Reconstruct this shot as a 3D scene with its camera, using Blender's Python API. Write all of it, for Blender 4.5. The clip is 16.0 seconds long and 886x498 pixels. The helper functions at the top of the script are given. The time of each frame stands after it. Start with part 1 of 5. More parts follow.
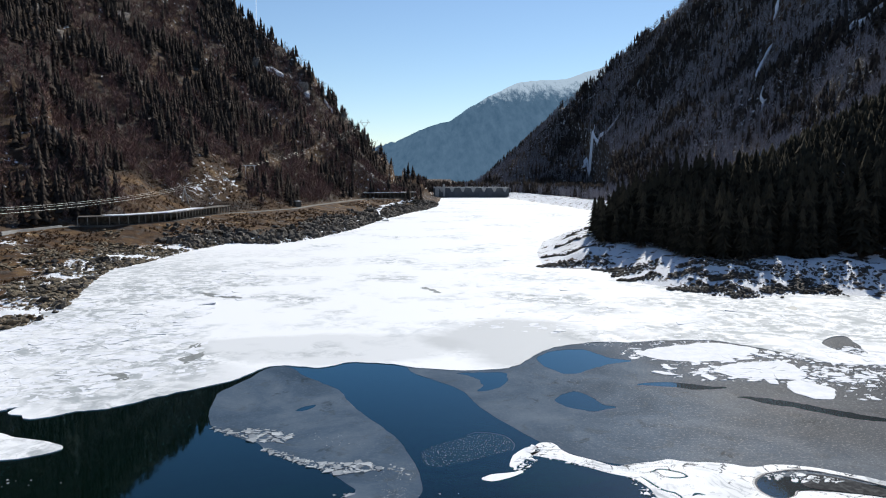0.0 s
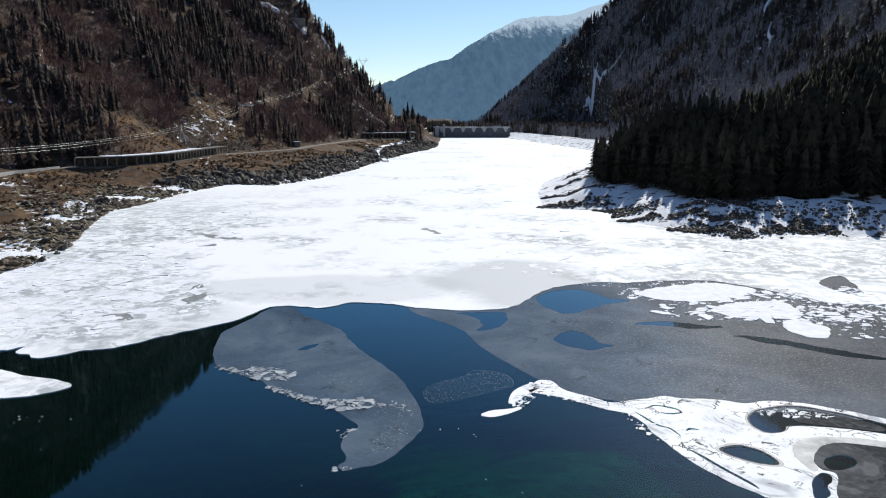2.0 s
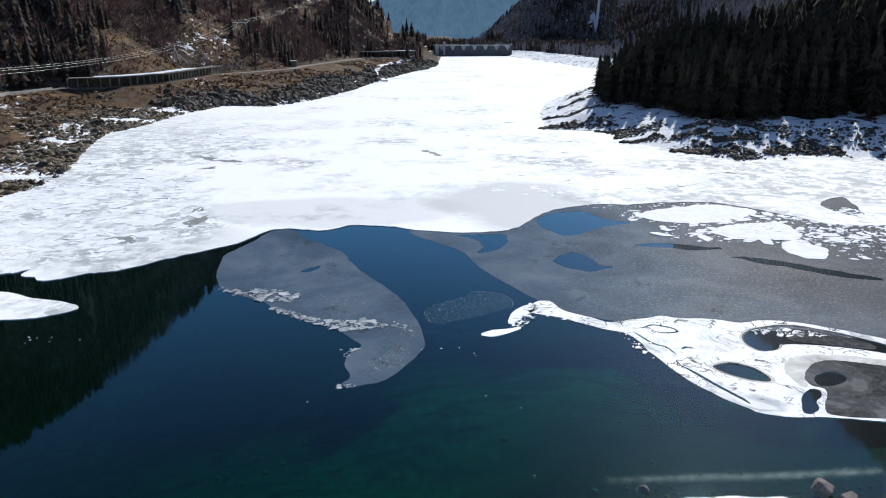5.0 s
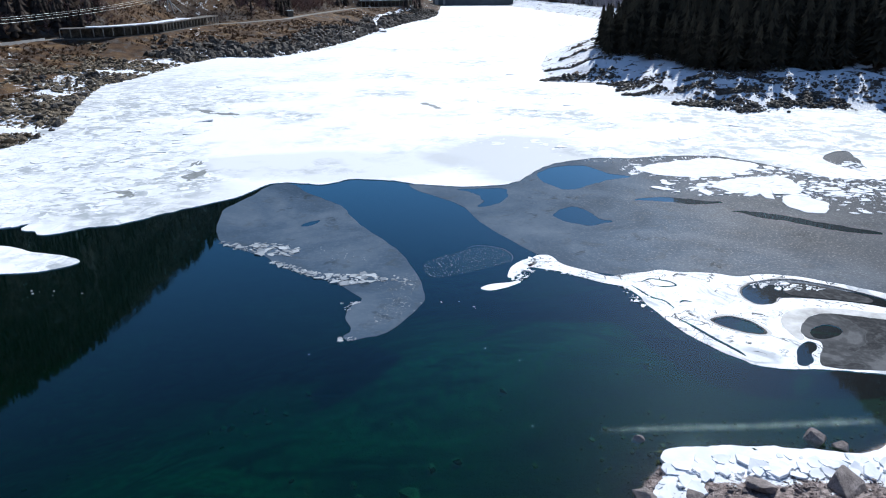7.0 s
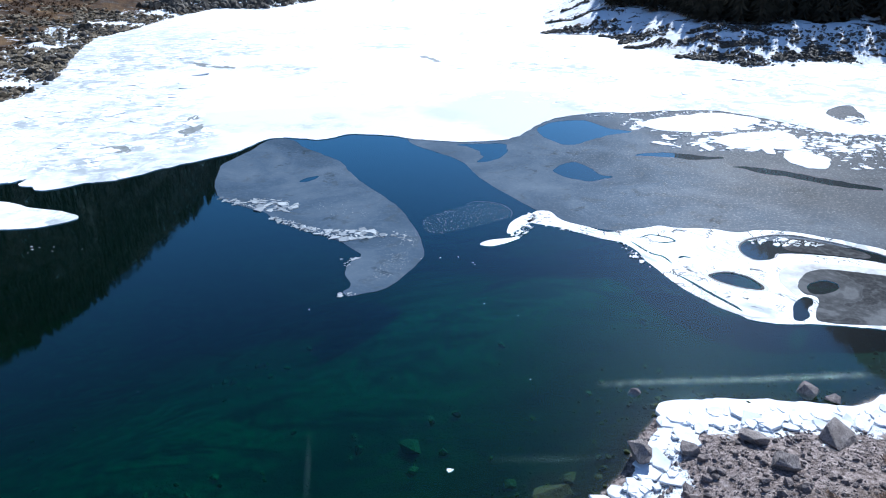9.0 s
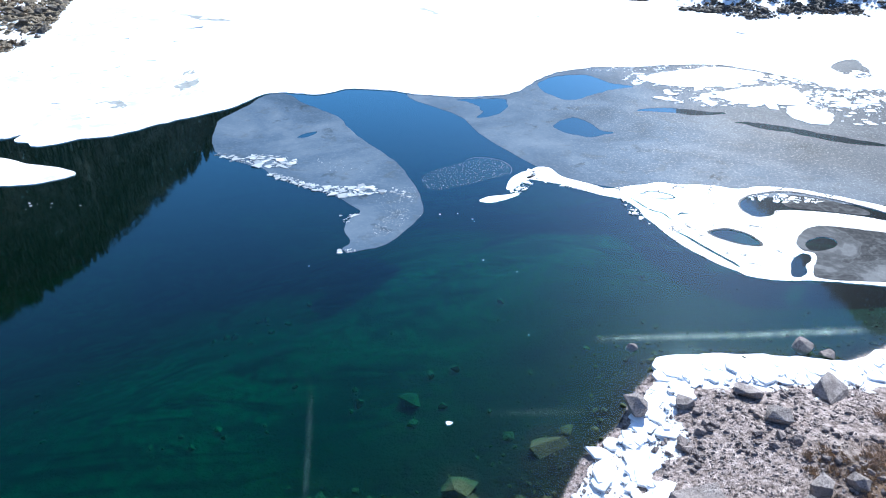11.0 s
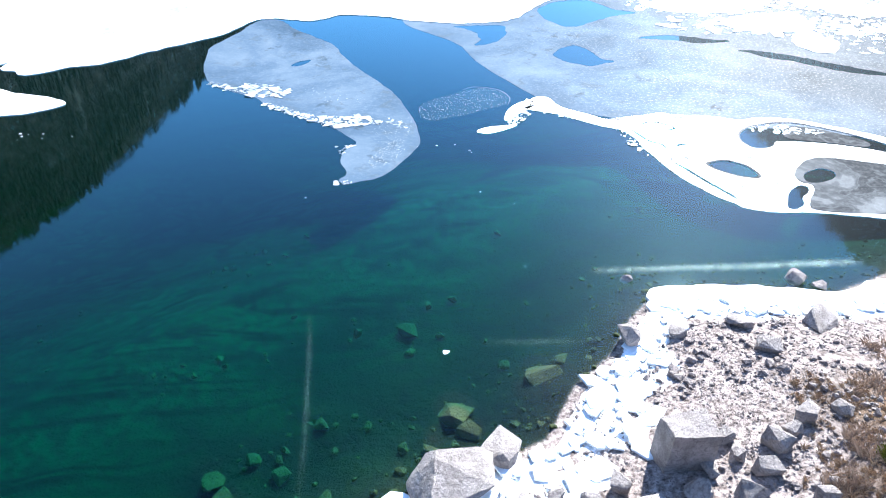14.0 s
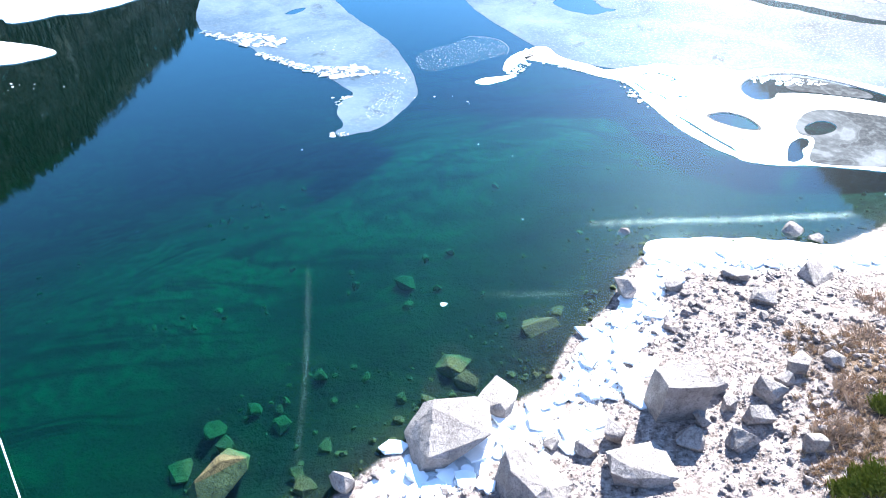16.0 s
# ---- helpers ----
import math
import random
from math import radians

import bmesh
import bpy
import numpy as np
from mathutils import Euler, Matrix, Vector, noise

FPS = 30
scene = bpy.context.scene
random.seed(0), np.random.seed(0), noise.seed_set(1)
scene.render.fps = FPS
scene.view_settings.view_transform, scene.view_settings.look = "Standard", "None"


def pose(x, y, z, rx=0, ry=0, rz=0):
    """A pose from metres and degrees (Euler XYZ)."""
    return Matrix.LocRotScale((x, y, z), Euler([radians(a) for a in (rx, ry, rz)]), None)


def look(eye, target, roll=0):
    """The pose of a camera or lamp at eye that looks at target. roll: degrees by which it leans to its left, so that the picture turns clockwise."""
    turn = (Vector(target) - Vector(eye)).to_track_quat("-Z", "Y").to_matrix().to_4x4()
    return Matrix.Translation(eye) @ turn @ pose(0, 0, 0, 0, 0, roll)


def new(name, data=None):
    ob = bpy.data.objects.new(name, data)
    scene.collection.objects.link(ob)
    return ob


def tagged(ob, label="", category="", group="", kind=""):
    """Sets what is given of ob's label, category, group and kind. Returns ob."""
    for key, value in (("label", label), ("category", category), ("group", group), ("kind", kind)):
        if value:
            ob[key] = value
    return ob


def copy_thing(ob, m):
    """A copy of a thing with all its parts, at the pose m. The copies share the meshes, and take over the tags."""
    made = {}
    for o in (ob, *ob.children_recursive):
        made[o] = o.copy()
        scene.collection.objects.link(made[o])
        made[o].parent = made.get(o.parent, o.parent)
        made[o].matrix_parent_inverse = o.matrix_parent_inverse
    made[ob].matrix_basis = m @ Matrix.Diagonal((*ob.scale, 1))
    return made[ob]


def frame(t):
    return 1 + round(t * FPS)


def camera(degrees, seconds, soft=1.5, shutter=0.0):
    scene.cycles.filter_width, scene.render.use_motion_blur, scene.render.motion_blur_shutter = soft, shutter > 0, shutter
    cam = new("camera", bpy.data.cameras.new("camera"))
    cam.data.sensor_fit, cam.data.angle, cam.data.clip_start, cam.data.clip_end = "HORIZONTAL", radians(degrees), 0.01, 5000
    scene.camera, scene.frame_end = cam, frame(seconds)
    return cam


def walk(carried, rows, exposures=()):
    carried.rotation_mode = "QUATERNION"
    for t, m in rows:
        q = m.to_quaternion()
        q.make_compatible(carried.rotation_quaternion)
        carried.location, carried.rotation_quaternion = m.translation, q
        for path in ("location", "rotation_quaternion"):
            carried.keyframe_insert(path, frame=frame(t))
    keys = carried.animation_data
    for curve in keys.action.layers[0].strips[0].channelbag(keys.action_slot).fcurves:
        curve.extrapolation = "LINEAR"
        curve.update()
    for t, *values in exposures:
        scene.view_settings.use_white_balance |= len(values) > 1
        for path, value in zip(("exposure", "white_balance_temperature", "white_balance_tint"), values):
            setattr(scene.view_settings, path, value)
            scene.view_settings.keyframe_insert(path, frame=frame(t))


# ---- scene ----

import itertools

# ---------------------------------------------------------------- camera
EYE_Z = 35.0
TILT0 = -6.33
PATH = [
    (0.0, 0.000, 0.000, -0.000), (0.5, -0.018, -1.145, 0.000), (1.0, -0.016, -2.506, 0.017), (1.5, -0.002, -3.745, 0.039),
    (2.0, 0.003, -4.980, 0.069), (2.5, 0.003, -6.112, 0.101), (3.0, -0.000, -7.305, 0.140), (3.5, -0.013, -8.395, 0.172),
    (4.0, 0.001, -9.498, 0.210), (6.5, 0.003, -14.401, 0.253), (7.0, -0.003, -15.398, 0.248), (7.5, -0.013, -16.320, 0.245),
    (8.0, -0.018, -17.257, 0.244), (8.5, -0.021, -18.163, 0.233), (9.0, -0.053, -19.126, 0.209), (11.5, -0.133, -23.766, 0.169),
    (12.0, -0.182, -24.760, 0.157), (12.5, -0.200, -25.662, 0.142), (13.0, -0.215, -26.649, 0.105), (13.5, -0.242, -27.579, 0.072),
    (14.0, -0.315, -28.550, 0.033), (14.5, -0.343, -29.523, -0.006), (15.0, -0.389, -30.538, -0.045), (15.5, -0.419, -31.481, -0.082),
    (16.0, -0.446, -32.529, -0.119),
]
EXPOSURES = [(0.0, 0.0, 6350, 9), (4.0, 0.0, 6200, 9), (6.5, 0.17, 5900, 9), (9.0, 0.52, 5450, 8), (11.5, 1.42, 5600, 7), (14.0, 2.1, 5800, 6), (16.0, 2.5, 5850, 6)]
cam = camera(66.3, 16.0, soft=1.1)
walk(cam, [(t, pose(0.0, 0.0, EYE_Z, 90 + TILT0 + p, r, y)) for t, y, p, r in PATH], EXPOSURES)

# ---------------------------------------------------------------- light
SUN_AZ, SUN_EL = 24.2, 37.8
world = bpy.data.worlds.new("sky")
scene.world = world
world.use_nodes = True
wn = world.node_tree.nodes
sky = wn.new("ShaderNodeTexSky")
sky.sky_type = "NISHITA"
sky.sun_disc = False
sky.sun_elevation = radians(SUN_EL)
sky.sun_rotation = radians(SUN_AZ)
sky.altitude = 1200
sky.air_density = 1.15
sky.dust_density = 0.05
sky.ozone_density = 3.0
world.node_tree.links.new(sky.outputs[0], wn["Background"].inputs[0])
wn["Background"].inputs[1].default_value = 0.105
sun_data = bpy.data.lights.new("sun", "SUN")
sun_data.energy = 5.0
sun_data.angle = radians(0.53)
sun_data.color = (1.0, 0.95, 0.87)
sun = new("sun", sun_data)
sd = Vector((math.sin(radians(SUN_AZ)) * math.cos(radians(SUN_EL)), math.cos(radians(SUN_AZ)) * math.cos(radians(SUN_EL)), math.sin(radians(SUN_EL))))
sun.matrix_world = look(sd * 1000, (0, 0, 0))


# ---------------------------------------------------------------- materials
class Mat:
    """Short hand for a node material with one Principled shader."""

    def __init__(self, name, rough=0.9, spec=0.3):
        self.m = bpy.data.materials.new(name)
        self.m.use_nodes = True
        self.t = self.m.node_tree
        self.b = self.t.nodes["Principled BSDF"]
        self.b.inputs["Roughness"].default_value = rough
        self.b.inputs["Specular IOR Level"].default_value = spec

    def add(self, kind, **values):
        n = self.t.nodes.new(kind)
        for k, v in values.items():
            n.inputs[k].default_value = v
        return n

    def link(self, a, b):
        self.t.links.new(a, b)

    def coords(self):
        return self.add("ShaderNodeTexCoord").outputs["Object"]

    def noise(self, scale, detail=5, rough=0.55, vec=None, distort=0.0):
        n = self.add("ShaderNodeTexNoise", Scale=scale, Detail=detail, Roughness=rough, Distortion=distort)
        self.link(vec if vec is not None else self.coords(), n.inputs["Vector"])
        return n.outputs["Fac"]

    def ramp(self, fac, stops):
        r = self.add("ShaderNodeValToRGB")
        while len(r.color_ramp.elements) < len(stops):
            r.color_ramp.elements.new(0.5)
        for e, (p, c) in zip(r.color_ramp.elements, stops):
            e.position = p
            e.color = (c, c, c, 1) if isinstance(c, (int, float)) else (*c, 1)
        self.link(fac, r.inputs[0])
        return r.outputs["Color"]

    def mix(self, fac, a, b, mode="MIX"):
        n = self.add("ShaderNodeMix")
        n.data_type, n.blend_type = "RGBA", mode
        for value, slot in ((fac, 0), (a, 6), (b, 7)):
            if isinstance(value, (int, float)):
                n.inputs[slot].default_value = value
            elif isinstance(value, tuple):
                n.inputs[slot].default_value = (*value, 1)
            else:
                self.link(value, n.inputs[slot])
        return n.outputs[2]

    def math(self, op, a, b=0.0):
        n = self.add("ShaderNodeMath")
        n.operation = op
        for value, slot in ((a, 0), (b, 1)):
            if isinstance(value, (int, float)):
                n.inputs[slot].default_value = value
            else:
                self.link(value, n.inputs[slot])
        return n.outputs[0]

    def attr(self, name):
        n = self.add("ShaderNodeAttribute")
        n.attribute_name = name
        return n.outputs["Fac"]

    def color(self, c):
        if isinstance(c, tuple):
            self.b.inputs["Base Color"].default_value = (*c, 1)
        else:
            self.link(c, self.b.inputs["Base Color"])
        return self

    def bump(self, height, strength=0.5, distance=0.1):
        n = self.add("ShaderNodeBump", Strength=strength, Distance=distance)
        self.link(height, n.inputs["Height"])
        self.link(n.outputs[0], self.b.inputs["Normal"])
        return n.outputs[0]

    def island(self):
        return self.add("ShaderNodeNewGeometry").outputs["Random Per Island"]

    def rand(self):
        return self.add("ShaderNodeObjectInfo").outputs["Random"]


def terrain_material():
    m = Mat("valley_ground", 0.95, 0.15)
    big, mid, fine = m.noise(0.012, 6), m.noise(0.11, 6, 0.6), m.noise(0.9, 6, 0.65)
    rock = m.ramp(fine, [(0.3, (0.035, 0.03, 0.028)), (0.55, (0.1, 0.085, 0.075)), (0.75, (0.22, 0.2, 0.18))])
    grass = m.ramp(mid, [(0.3, (0.035, 0.021, 0.013)), (0.5, (0.09, 0.052, 0.027)), (0.7, (0.2, 0.128, 0.062))])
    floor_ = m.mix(m.ramp(big, [(0.42, 0.0), (0.58, 1.0)]), (0.04, 0.03, 0.024), grass)
    base = m.mix(m.ramp(mid, [(0.5, 0.0), (0.62, 1.0)]), floor_, rock)
    bank = m.mix(m.ramp(m.noise(0.16, 5), [(0.52, 0.0), (0.62, 0.85)]), grass, rock)
    base = m.mix(m.attr("bank"), base, bank)
    shore = m.ramp(m.noise(2.2, 7, 0.7), [(0.34, (0.045, 0.035, 0.032)), (0.46, (0.22, 0.175, 0.16)), (0.62, (0.44, 0.37, 0.345))])
    base = m.mix(m.attr("gravel"), base, shore)
    long_ = m.add("ShaderNodeMapping")
    long_.inputs["Rotation"].default_value = (0, 0, radians(-24))
    long_.inputs["Scale"].default_value = (0.4, 1.0, 1.0)
    m.link(m.coords(), long_.inputs["Vector"])
    drift = m.noise(0.13, 7, 0.62, vec=long_.outputs[0], distort=1.0)
    stony = m.ramp(drift, [(0.36, (0.0004, 0.001, 0.0003)), (0.48, (0.003, 0.0066, 0.0019)), (0.66, (0.0085, 0.016, 0.0046))])
    silty = m.ramp(drift, [(0.36, (0.004, 0.012, 0.005)), (0.46, (0.0115, 0.032, 0.0135)), (0.66, (0.021, 0.053, 0.022))])
    bed = m.mix(m.attr("silt"), stony, silty)
    vein = m.math("ABSOLUTE", m.math("SUBTRACT", m.noise(0.07, 5, 0.62, vec=long_.outputs[0], distort=1.6), 0.5))
    ragged = m.ramp(m.noise(0.5, 5, 0.7), [(0.36, 0.3), (0.5, 1.0)])
    bed = m.mix(m.math("MULTIPLY", m.ramp(vein, [(0.011, 1.0), (0.026, 0.0)]), ragged), bed, (0.0008, 0.003, 0.002))
    weed = m.math("MULTIPLY", m.ramp(m.noise(0.42, 8, 0.78, vec=long_.outputs[0], distort=0.5), [(0.53, 0.0), (0.57, 0.92)]), m.ramp(m.noise(0.07, 3), [(0.44, 0.0), (0.54, 1.0)]))
    bed = m.mix(weed, bed, (0.002, 0.006, 0.004))
    bed = m.mix(m.ramp(m.noise(1.3, 7, 0.75), [(0.44, 0.85), (0.56, 0.0)]), bed, (0.004, 0.01, 0.005))
    base = m.mix(m.attr("wet"), base, bed)
    lie = m.math("ADD", m.noise(0.22, 6, 0.65, distort=0.4), m.math("MULTIPLY", m.math("SUBTRACT", m.attr("snow"), 1.0), 0.12))
    snow = m.ramp(lie, [(0.49, 0.0), (0.53, 1.0)])
    m.color(m.mix(snow, base, (0.85, 0.87, 0.9)))
    m.bump(m.math("ADD", m.noise(1.3, 8, 0.7), m.math("MULTIPLY", m.noise(6.0, 5, 0.75), 0.3)), 0.9, 0.4)
    return m.m


def snow_ice_material(name="snow_covered_ice", swirl=False):
    m = Mat(name, 0.75, 0.25)
    a, b, c = m.noise(0.025, 5), m.noise(0.25, 6, 0.6, distort=0.6), m.noise(2.5, 4)
    grey = m.math("MULTIPLY", m.ramp(a, [(0.52, 0.0), (0.66, 1.0)]), m.ramp(b, [(0.45, 0.0), (0.6, 1.0)]))
    col = m.mix(grey, (0.86, 0.875, 0.89), (0.45, 0.49, 0.52))
    if swirl:
        rings = m.math("SINE", m.math("MULTIPLY", m.noise(0.11, 3, 0.4, distort=0.6), 90.0))
        zone = m.ramp(m.noise(0.13, 3), [(0.5, 0.0), (0.62, 1.0)])
        col = m.mix(m.math("MULTIPLY", zone, m.ramp(rings, [(0.2, 0.25), (0.9, 0.75)])), col, (0.3, 0.33, 0.36))
        col = m.mix(m.ramp(m.noise(0.9, 6, 0.7, distort=1.0), [(0.58, 0.0), (0.64, 0.7)]), col, (0.4, 0.43, 0.46))
        seam = m.math("ABSOLUTE", m.math("SUBTRACT", m.noise(0.22, 4, 0.5, distort=1.2), 0.5))
        split = m.math("MULTIPLY", m.ramp(seam, [(0.006, 1.0), (0.014, 0.0)]), m.ramp(m.noise(0.16, 3), [(0.46, 0.0), (0.54, 1.0)]))
        col = m.mix(split, col, (0.06, 0.07, 0.08))
    else:
        xyz = m.add("ShaderNodeSeparateXYZ")
        m.link(m.coords(), xyz.inputs[0])
        for cx, cy, rx, ry, depth in ((16.0, 140.0, 20.0, 24.0, 0.7), (-22.0, 134.0, 34.0, 13.0, 0.4), (-52.0, 112.0, 22.0, 14.0, 0.3)):
            u = m.math("DIVIDE", m.math("SUBTRACT", xyz.outputs[0], cx), rx)
            v = m.math("DIVIDE", m.math("SUBTRACT", xyz.outputs[1], cy), ry)
            r2 = m.math("ADD", m.math("MULTIPLY", u, u), m.math("MULTIPLY", v, v))
            r2 = m.math("ADD", r2, m.math("MULTIPLY", m.math("SUBTRACT", m.noise(0.06, 5), 0.5), 1.6))
            col = m.mix(m.ramp(r2, [(0.55, depth), (0.95, 0.0)]), col, (0.46, 0.48, 0.49))
        warp = m.add("ShaderNodeVectorMath")
        warp.operation = "ADD"
        wob = m.add("ShaderNodeTexNoise", Scale=0.12, Detail=4)
        m.link(m.coords(), wob.inputs["Vector"])
        grow = m.add("ShaderNodeVectorMath")
        grow.operation = "SCALE"
        grow.inputs["Scale"].default_value = 9.0
        m.link(wob.outputs["Color"], grow.inputs[0])
        m.link(m.coords(), warp.inputs[0])
        m.link(grow.outputs[0], warp.inputs[1])
        crack = m.add("ShaderNodeTexVoronoi", Scale=0.3)
        crack.feature = "DISTANCE_TO_EDGE"
        m.link(warp.outputs[0], crack.inputs["Vector"])
        broken = m.ramp(m.math("ADD", m.noise(0.03, 4), m.math("MULTIPLY", m.math("ABSOLUTE", m.math("ADD", xyz.outputs[0], 5.0)), 0.0022)), [(0.58, 0.0), (0.68, 1.0)])
        lines = m.math("MULTIPLY", m.ramp(crack.outputs["Distance"], [(0.0, 0.6), (0.07, 0.0)]), m.ramp(m.noise(0.35, 4, 0.6), [(0.46, 0.0), (0.58, 1.0)]))
        near_ = m.ramp(m.math("DIVIDE", xyz.outputs[1], 400.0), [(0.5, 1.0), (0.8, 0.0)])
        col = m.mix(m.math("MULTIPLY", m.math("MULTIPLY", lines, broken), near_), col, (0.2, 0.22, 0.24))
        streak = m.ramp(m.noise(0.3, 5, 0.6, vec=warp.outputs[0]), [(0.43, 0.0), (0.58, 0.9)])
        col = m.mix(m.math("MULTIPLY", m.math("MULTIPLY", streak, broken), near_), col, (0.34, 0.37, 0.385))
    m.color(col)
    m.bump(c, 0.25, 0.05)
    return m.m


def grey_ice_material(name="thin_grey_ice", frost_glint=1.0):
    m = Mat(name, 0.5, 0.06)
    a, b = m.noise(0.06, 6, 0.6, distort=0.5), m.noise(1.6, 6, 0.7)
    c1 = m.ramp(a, [(0.3, (0.034, 0.058, 0.09)), (0.5, (0.068, 0.101, 0.146)), (0.72, (0.13, 0.165, 0.208))])
    c1 = m.mix(m.ramp(m.noise(0.35, 5, 0.6, distort=0.8), [(0.56, 0.0), (0.66, 0.6)]), c1, (0.06, 0.08, 0.1))
    dim = m.math("MULTIPLY", m.ramp(m.noise(0.2, 5, 0.65, distort=0.4), [(0.6, 0.0), (0.67, 0.8)]), m.ramp(m.noise(0.05, 2), [(0.48, 0.0), (0.56, 1.0)]))
    c1 = m.mix(dim, c1, (0.02, 0.032, 0.042))
    flake = m.noise(3.0, 3, 0.6)
    glint = m.ramp(flake, [(0.57, 0.0), (0.64, 1.0)])
    place = m.add("ShaderNodeSeparateXYZ")
    m.link(m.coords(), place.inputs[0])
    across = m.math("ADD", m.math("DIVIDE", place.outputs[0], 100.0), m.math("MULTIPLY", m.math("SUBTRACT", m.noise(0.05, 4), 0.5), 0.5))
    where = m.ramp(across, [(0.12, 0.1), (0.32, 1.0)])
    c1 = m.mix(m.ramp(across, [(0.28, 0.0), (0.55, 0.8)]), c1, m.ramp(a, [(0.3, (0.044, 0.046, 0.05)), (0.7, (0.104, 0.106, 0.112))]))
    # Sun glint is painted too: flakes turn paler, mostly on the sunward right.
    f = m.math("MULTIPLY", m.math("MULTIPLY", glint, where), 0.03 * frost_glint)
    m.color(m.mix(f, m.mix(m.ramp(b, [(0.5, 0.0), (0.85, 0.28)]), c1, (0.27, 0.295, 0.315)), (0.5, 0.53, 0.56)))
    m.link(m.math("ADD", m.math("MULTIPLY", m.math("MULTIPLY", glint, where), 0.11), 0.015), m.b.inputs["Specular IOR Level"])
    m.link(m.math("SUBTRACT", 0.5, m.math("MULTIPLY", glint, 0.14)), m.b.inputs["Roughness"])
    m.bump(m.math("ADD", b, m.math("MULTIPLY", m.noise(6.0, 3, 0.8), 0.6)), 0.45, 0.06)
    return m.m


def slush_material():
    m = Mat("wet_slush", 0.7, 0.02)
    a = m.noise(0.1, 4, 0.5, distort=1.2)
    rings = m.ramp(m.math("SINE", m.math("MULTIPLY", a, 60.0)), [(0.5, 0.0), (0.95, 0.1)])
    c = m.ramp(a, [(0.38, (0.028, 0.03, 0.034)), (0.5, (0.06, 0.063, 0.068)), (0.6, (0.13, 0.134, 0.14))])
    c = m.mix(m.ramp(m.noise(1.5, 6, 0.7), [(0.45, 0.0), (0.7, 0.25)]), c, (0.2, 0.206, 0.212))
    m.color(m.mix(rings, c, (0.3, 0.31, 0.32)))
    m.bump(m.noise(3.0, 4), 0.15, 0.03)
    return m.m


def chip_material():
    m = Mat("ice_shard", 0.5, 0.4)
    m.color(m.mix(m.island(), (0.17, 0.195, 0.22), (0.44, 0.47, 0.49)))
    m.bump(m.noise(4.0, 4), 0.3, 0.03)
    return m.m


def film_material():
    m = Mat("ice_film", 0.5, 0.2)
    out = m.t.nodes["Material Output"]
    m.color((0.4, 0.46, 0.5))
    clear = m.add("ShaderNodeBsdfTransparent")
    mx = m.add("ShaderNodeMixShader")
    fac = m.math("ADD", m.math("MULTIPLY", m.ramp(m.noise(4.5, 2, 0.6), [(0.58, 0.0), (0.66, 1.0)]), 0.5), 0.002)
    m.link(fac, mx.inputs[0])
    m.link(clear.outputs[0], mx.inputs[1])
    m.link(m.b.outputs[0], mx.inputs[2])
    m.link(mx.outputs[0], out.inputs[0])
    return m.m


def water_material():
    """Still water: it takes up red light with depth, scatters a little blue, and mirrors."""
    m = Mat("lake_water")
    out = m.t.nodes["Material Output"]
    m.t.nodes.remove(m.b)
    depth = m.attr("depth")
    mixed = m.add("ShaderNodeCombineColor")
    for slot, share in ((0, 0.55), (1, 0.95), (2, 0.87)):
        m.link(m.math("POWER", share, depth), mixed.inputs[slot])
    clear = m.add("ShaderNodeBsdfTransparent")
    m.link(mixed.outputs[0], clear.inputs[0])
    murk = m.add("ShaderNodeBsdfDiffuse")
    murk.inputs[0].default_value = (0.0004, 0.0058, 0.0026, 1)
    mx1 = m.add("ShaderNodeMixShader")
    m.link(m.math("SUBTRACT", 1.0, m.math("POWER", 0.93, depth)), mx1.inputs[0])
    m.link(clear.outputs[0], mx1.inputs[1])
    m.link(murk.outputs[0], mx1.inputs[2])
    gloss = m.add("ShaderNodeBsdfGlossy")
    gloss.inputs["Roughness"].default_value = 0.025
    # Both gloss colours are tinted blue to deepen the mirrored sky.
    gloss.inputs["Color"].default_value = (0.46, 0.81, 1.0, 1)
    ripple = m.add("ShaderNodeBsdfGlossy", Roughness=0.42)
    ripple.inputs["Color"].default_value = (0.72, 0.82, 1.0, 1)
    sheen = m.add("ShaderNodeMixShader", Fac=0.03)
    m.link(gloss.outputs[0], sheen.inputs[1])
    m.link(ripple.outputs[0], sheen.inputs[2])
    facing = m.add("ShaderNodeLayerWeight", Blend=0.5).outputs["Facing"]
    mirror = m.math("ADD", m.math("MULTIPLY", m.math("POWER", facing, 4.0), 0.95), 0.013)
    mx2 = m.add("ShaderNodeMixShader")
    m.link(mirror, mx2.inputs[0])
    m.link(mx1.outputs[0], mx2.inputs[1])
    m.link(sheen.outputs[0], mx2.inputs[2])
    m.link(mx2.outputs[0], out.inputs[0])
    return m.m


def rock_material(name, dark, light, scale=1.0, shade=0.7, seams=0.8):
    m = Mat(name, 0.85, 0.25)
    a, b = m.noise(0.7 * scale, 6, 0.6), m.noise(6.0 * scale, 7, 0.7)
    c = m.ramp(a, [(0.3, dark), (0.7, light)])
    c = m.mix(m.ramp(b, [(0.38, 0.5), (0.52, 0.0)]), c, tuple(v * 0.5 for v in dark))
    c = m.mix(m.math("MULTIPLY", m.island(), shade), c, tuple(v * 0.45 for v in light))
    seam = m.math("ABSOLUTE", m.math("SUBTRACT", m.noise(0.55 * scale, 3, 0.5, distort=0.6), 0.5))
    c = m.mix(m.ramp(seam, [(0.004, seams), (0.012, 0.0)]), c, tuple(v * 0.25 for v in dark))
    m.color(c)
    m.bump(m.noise(2.5 * scale, 9, 0.75), 0.9, 0.3 / scale)
    return m.m


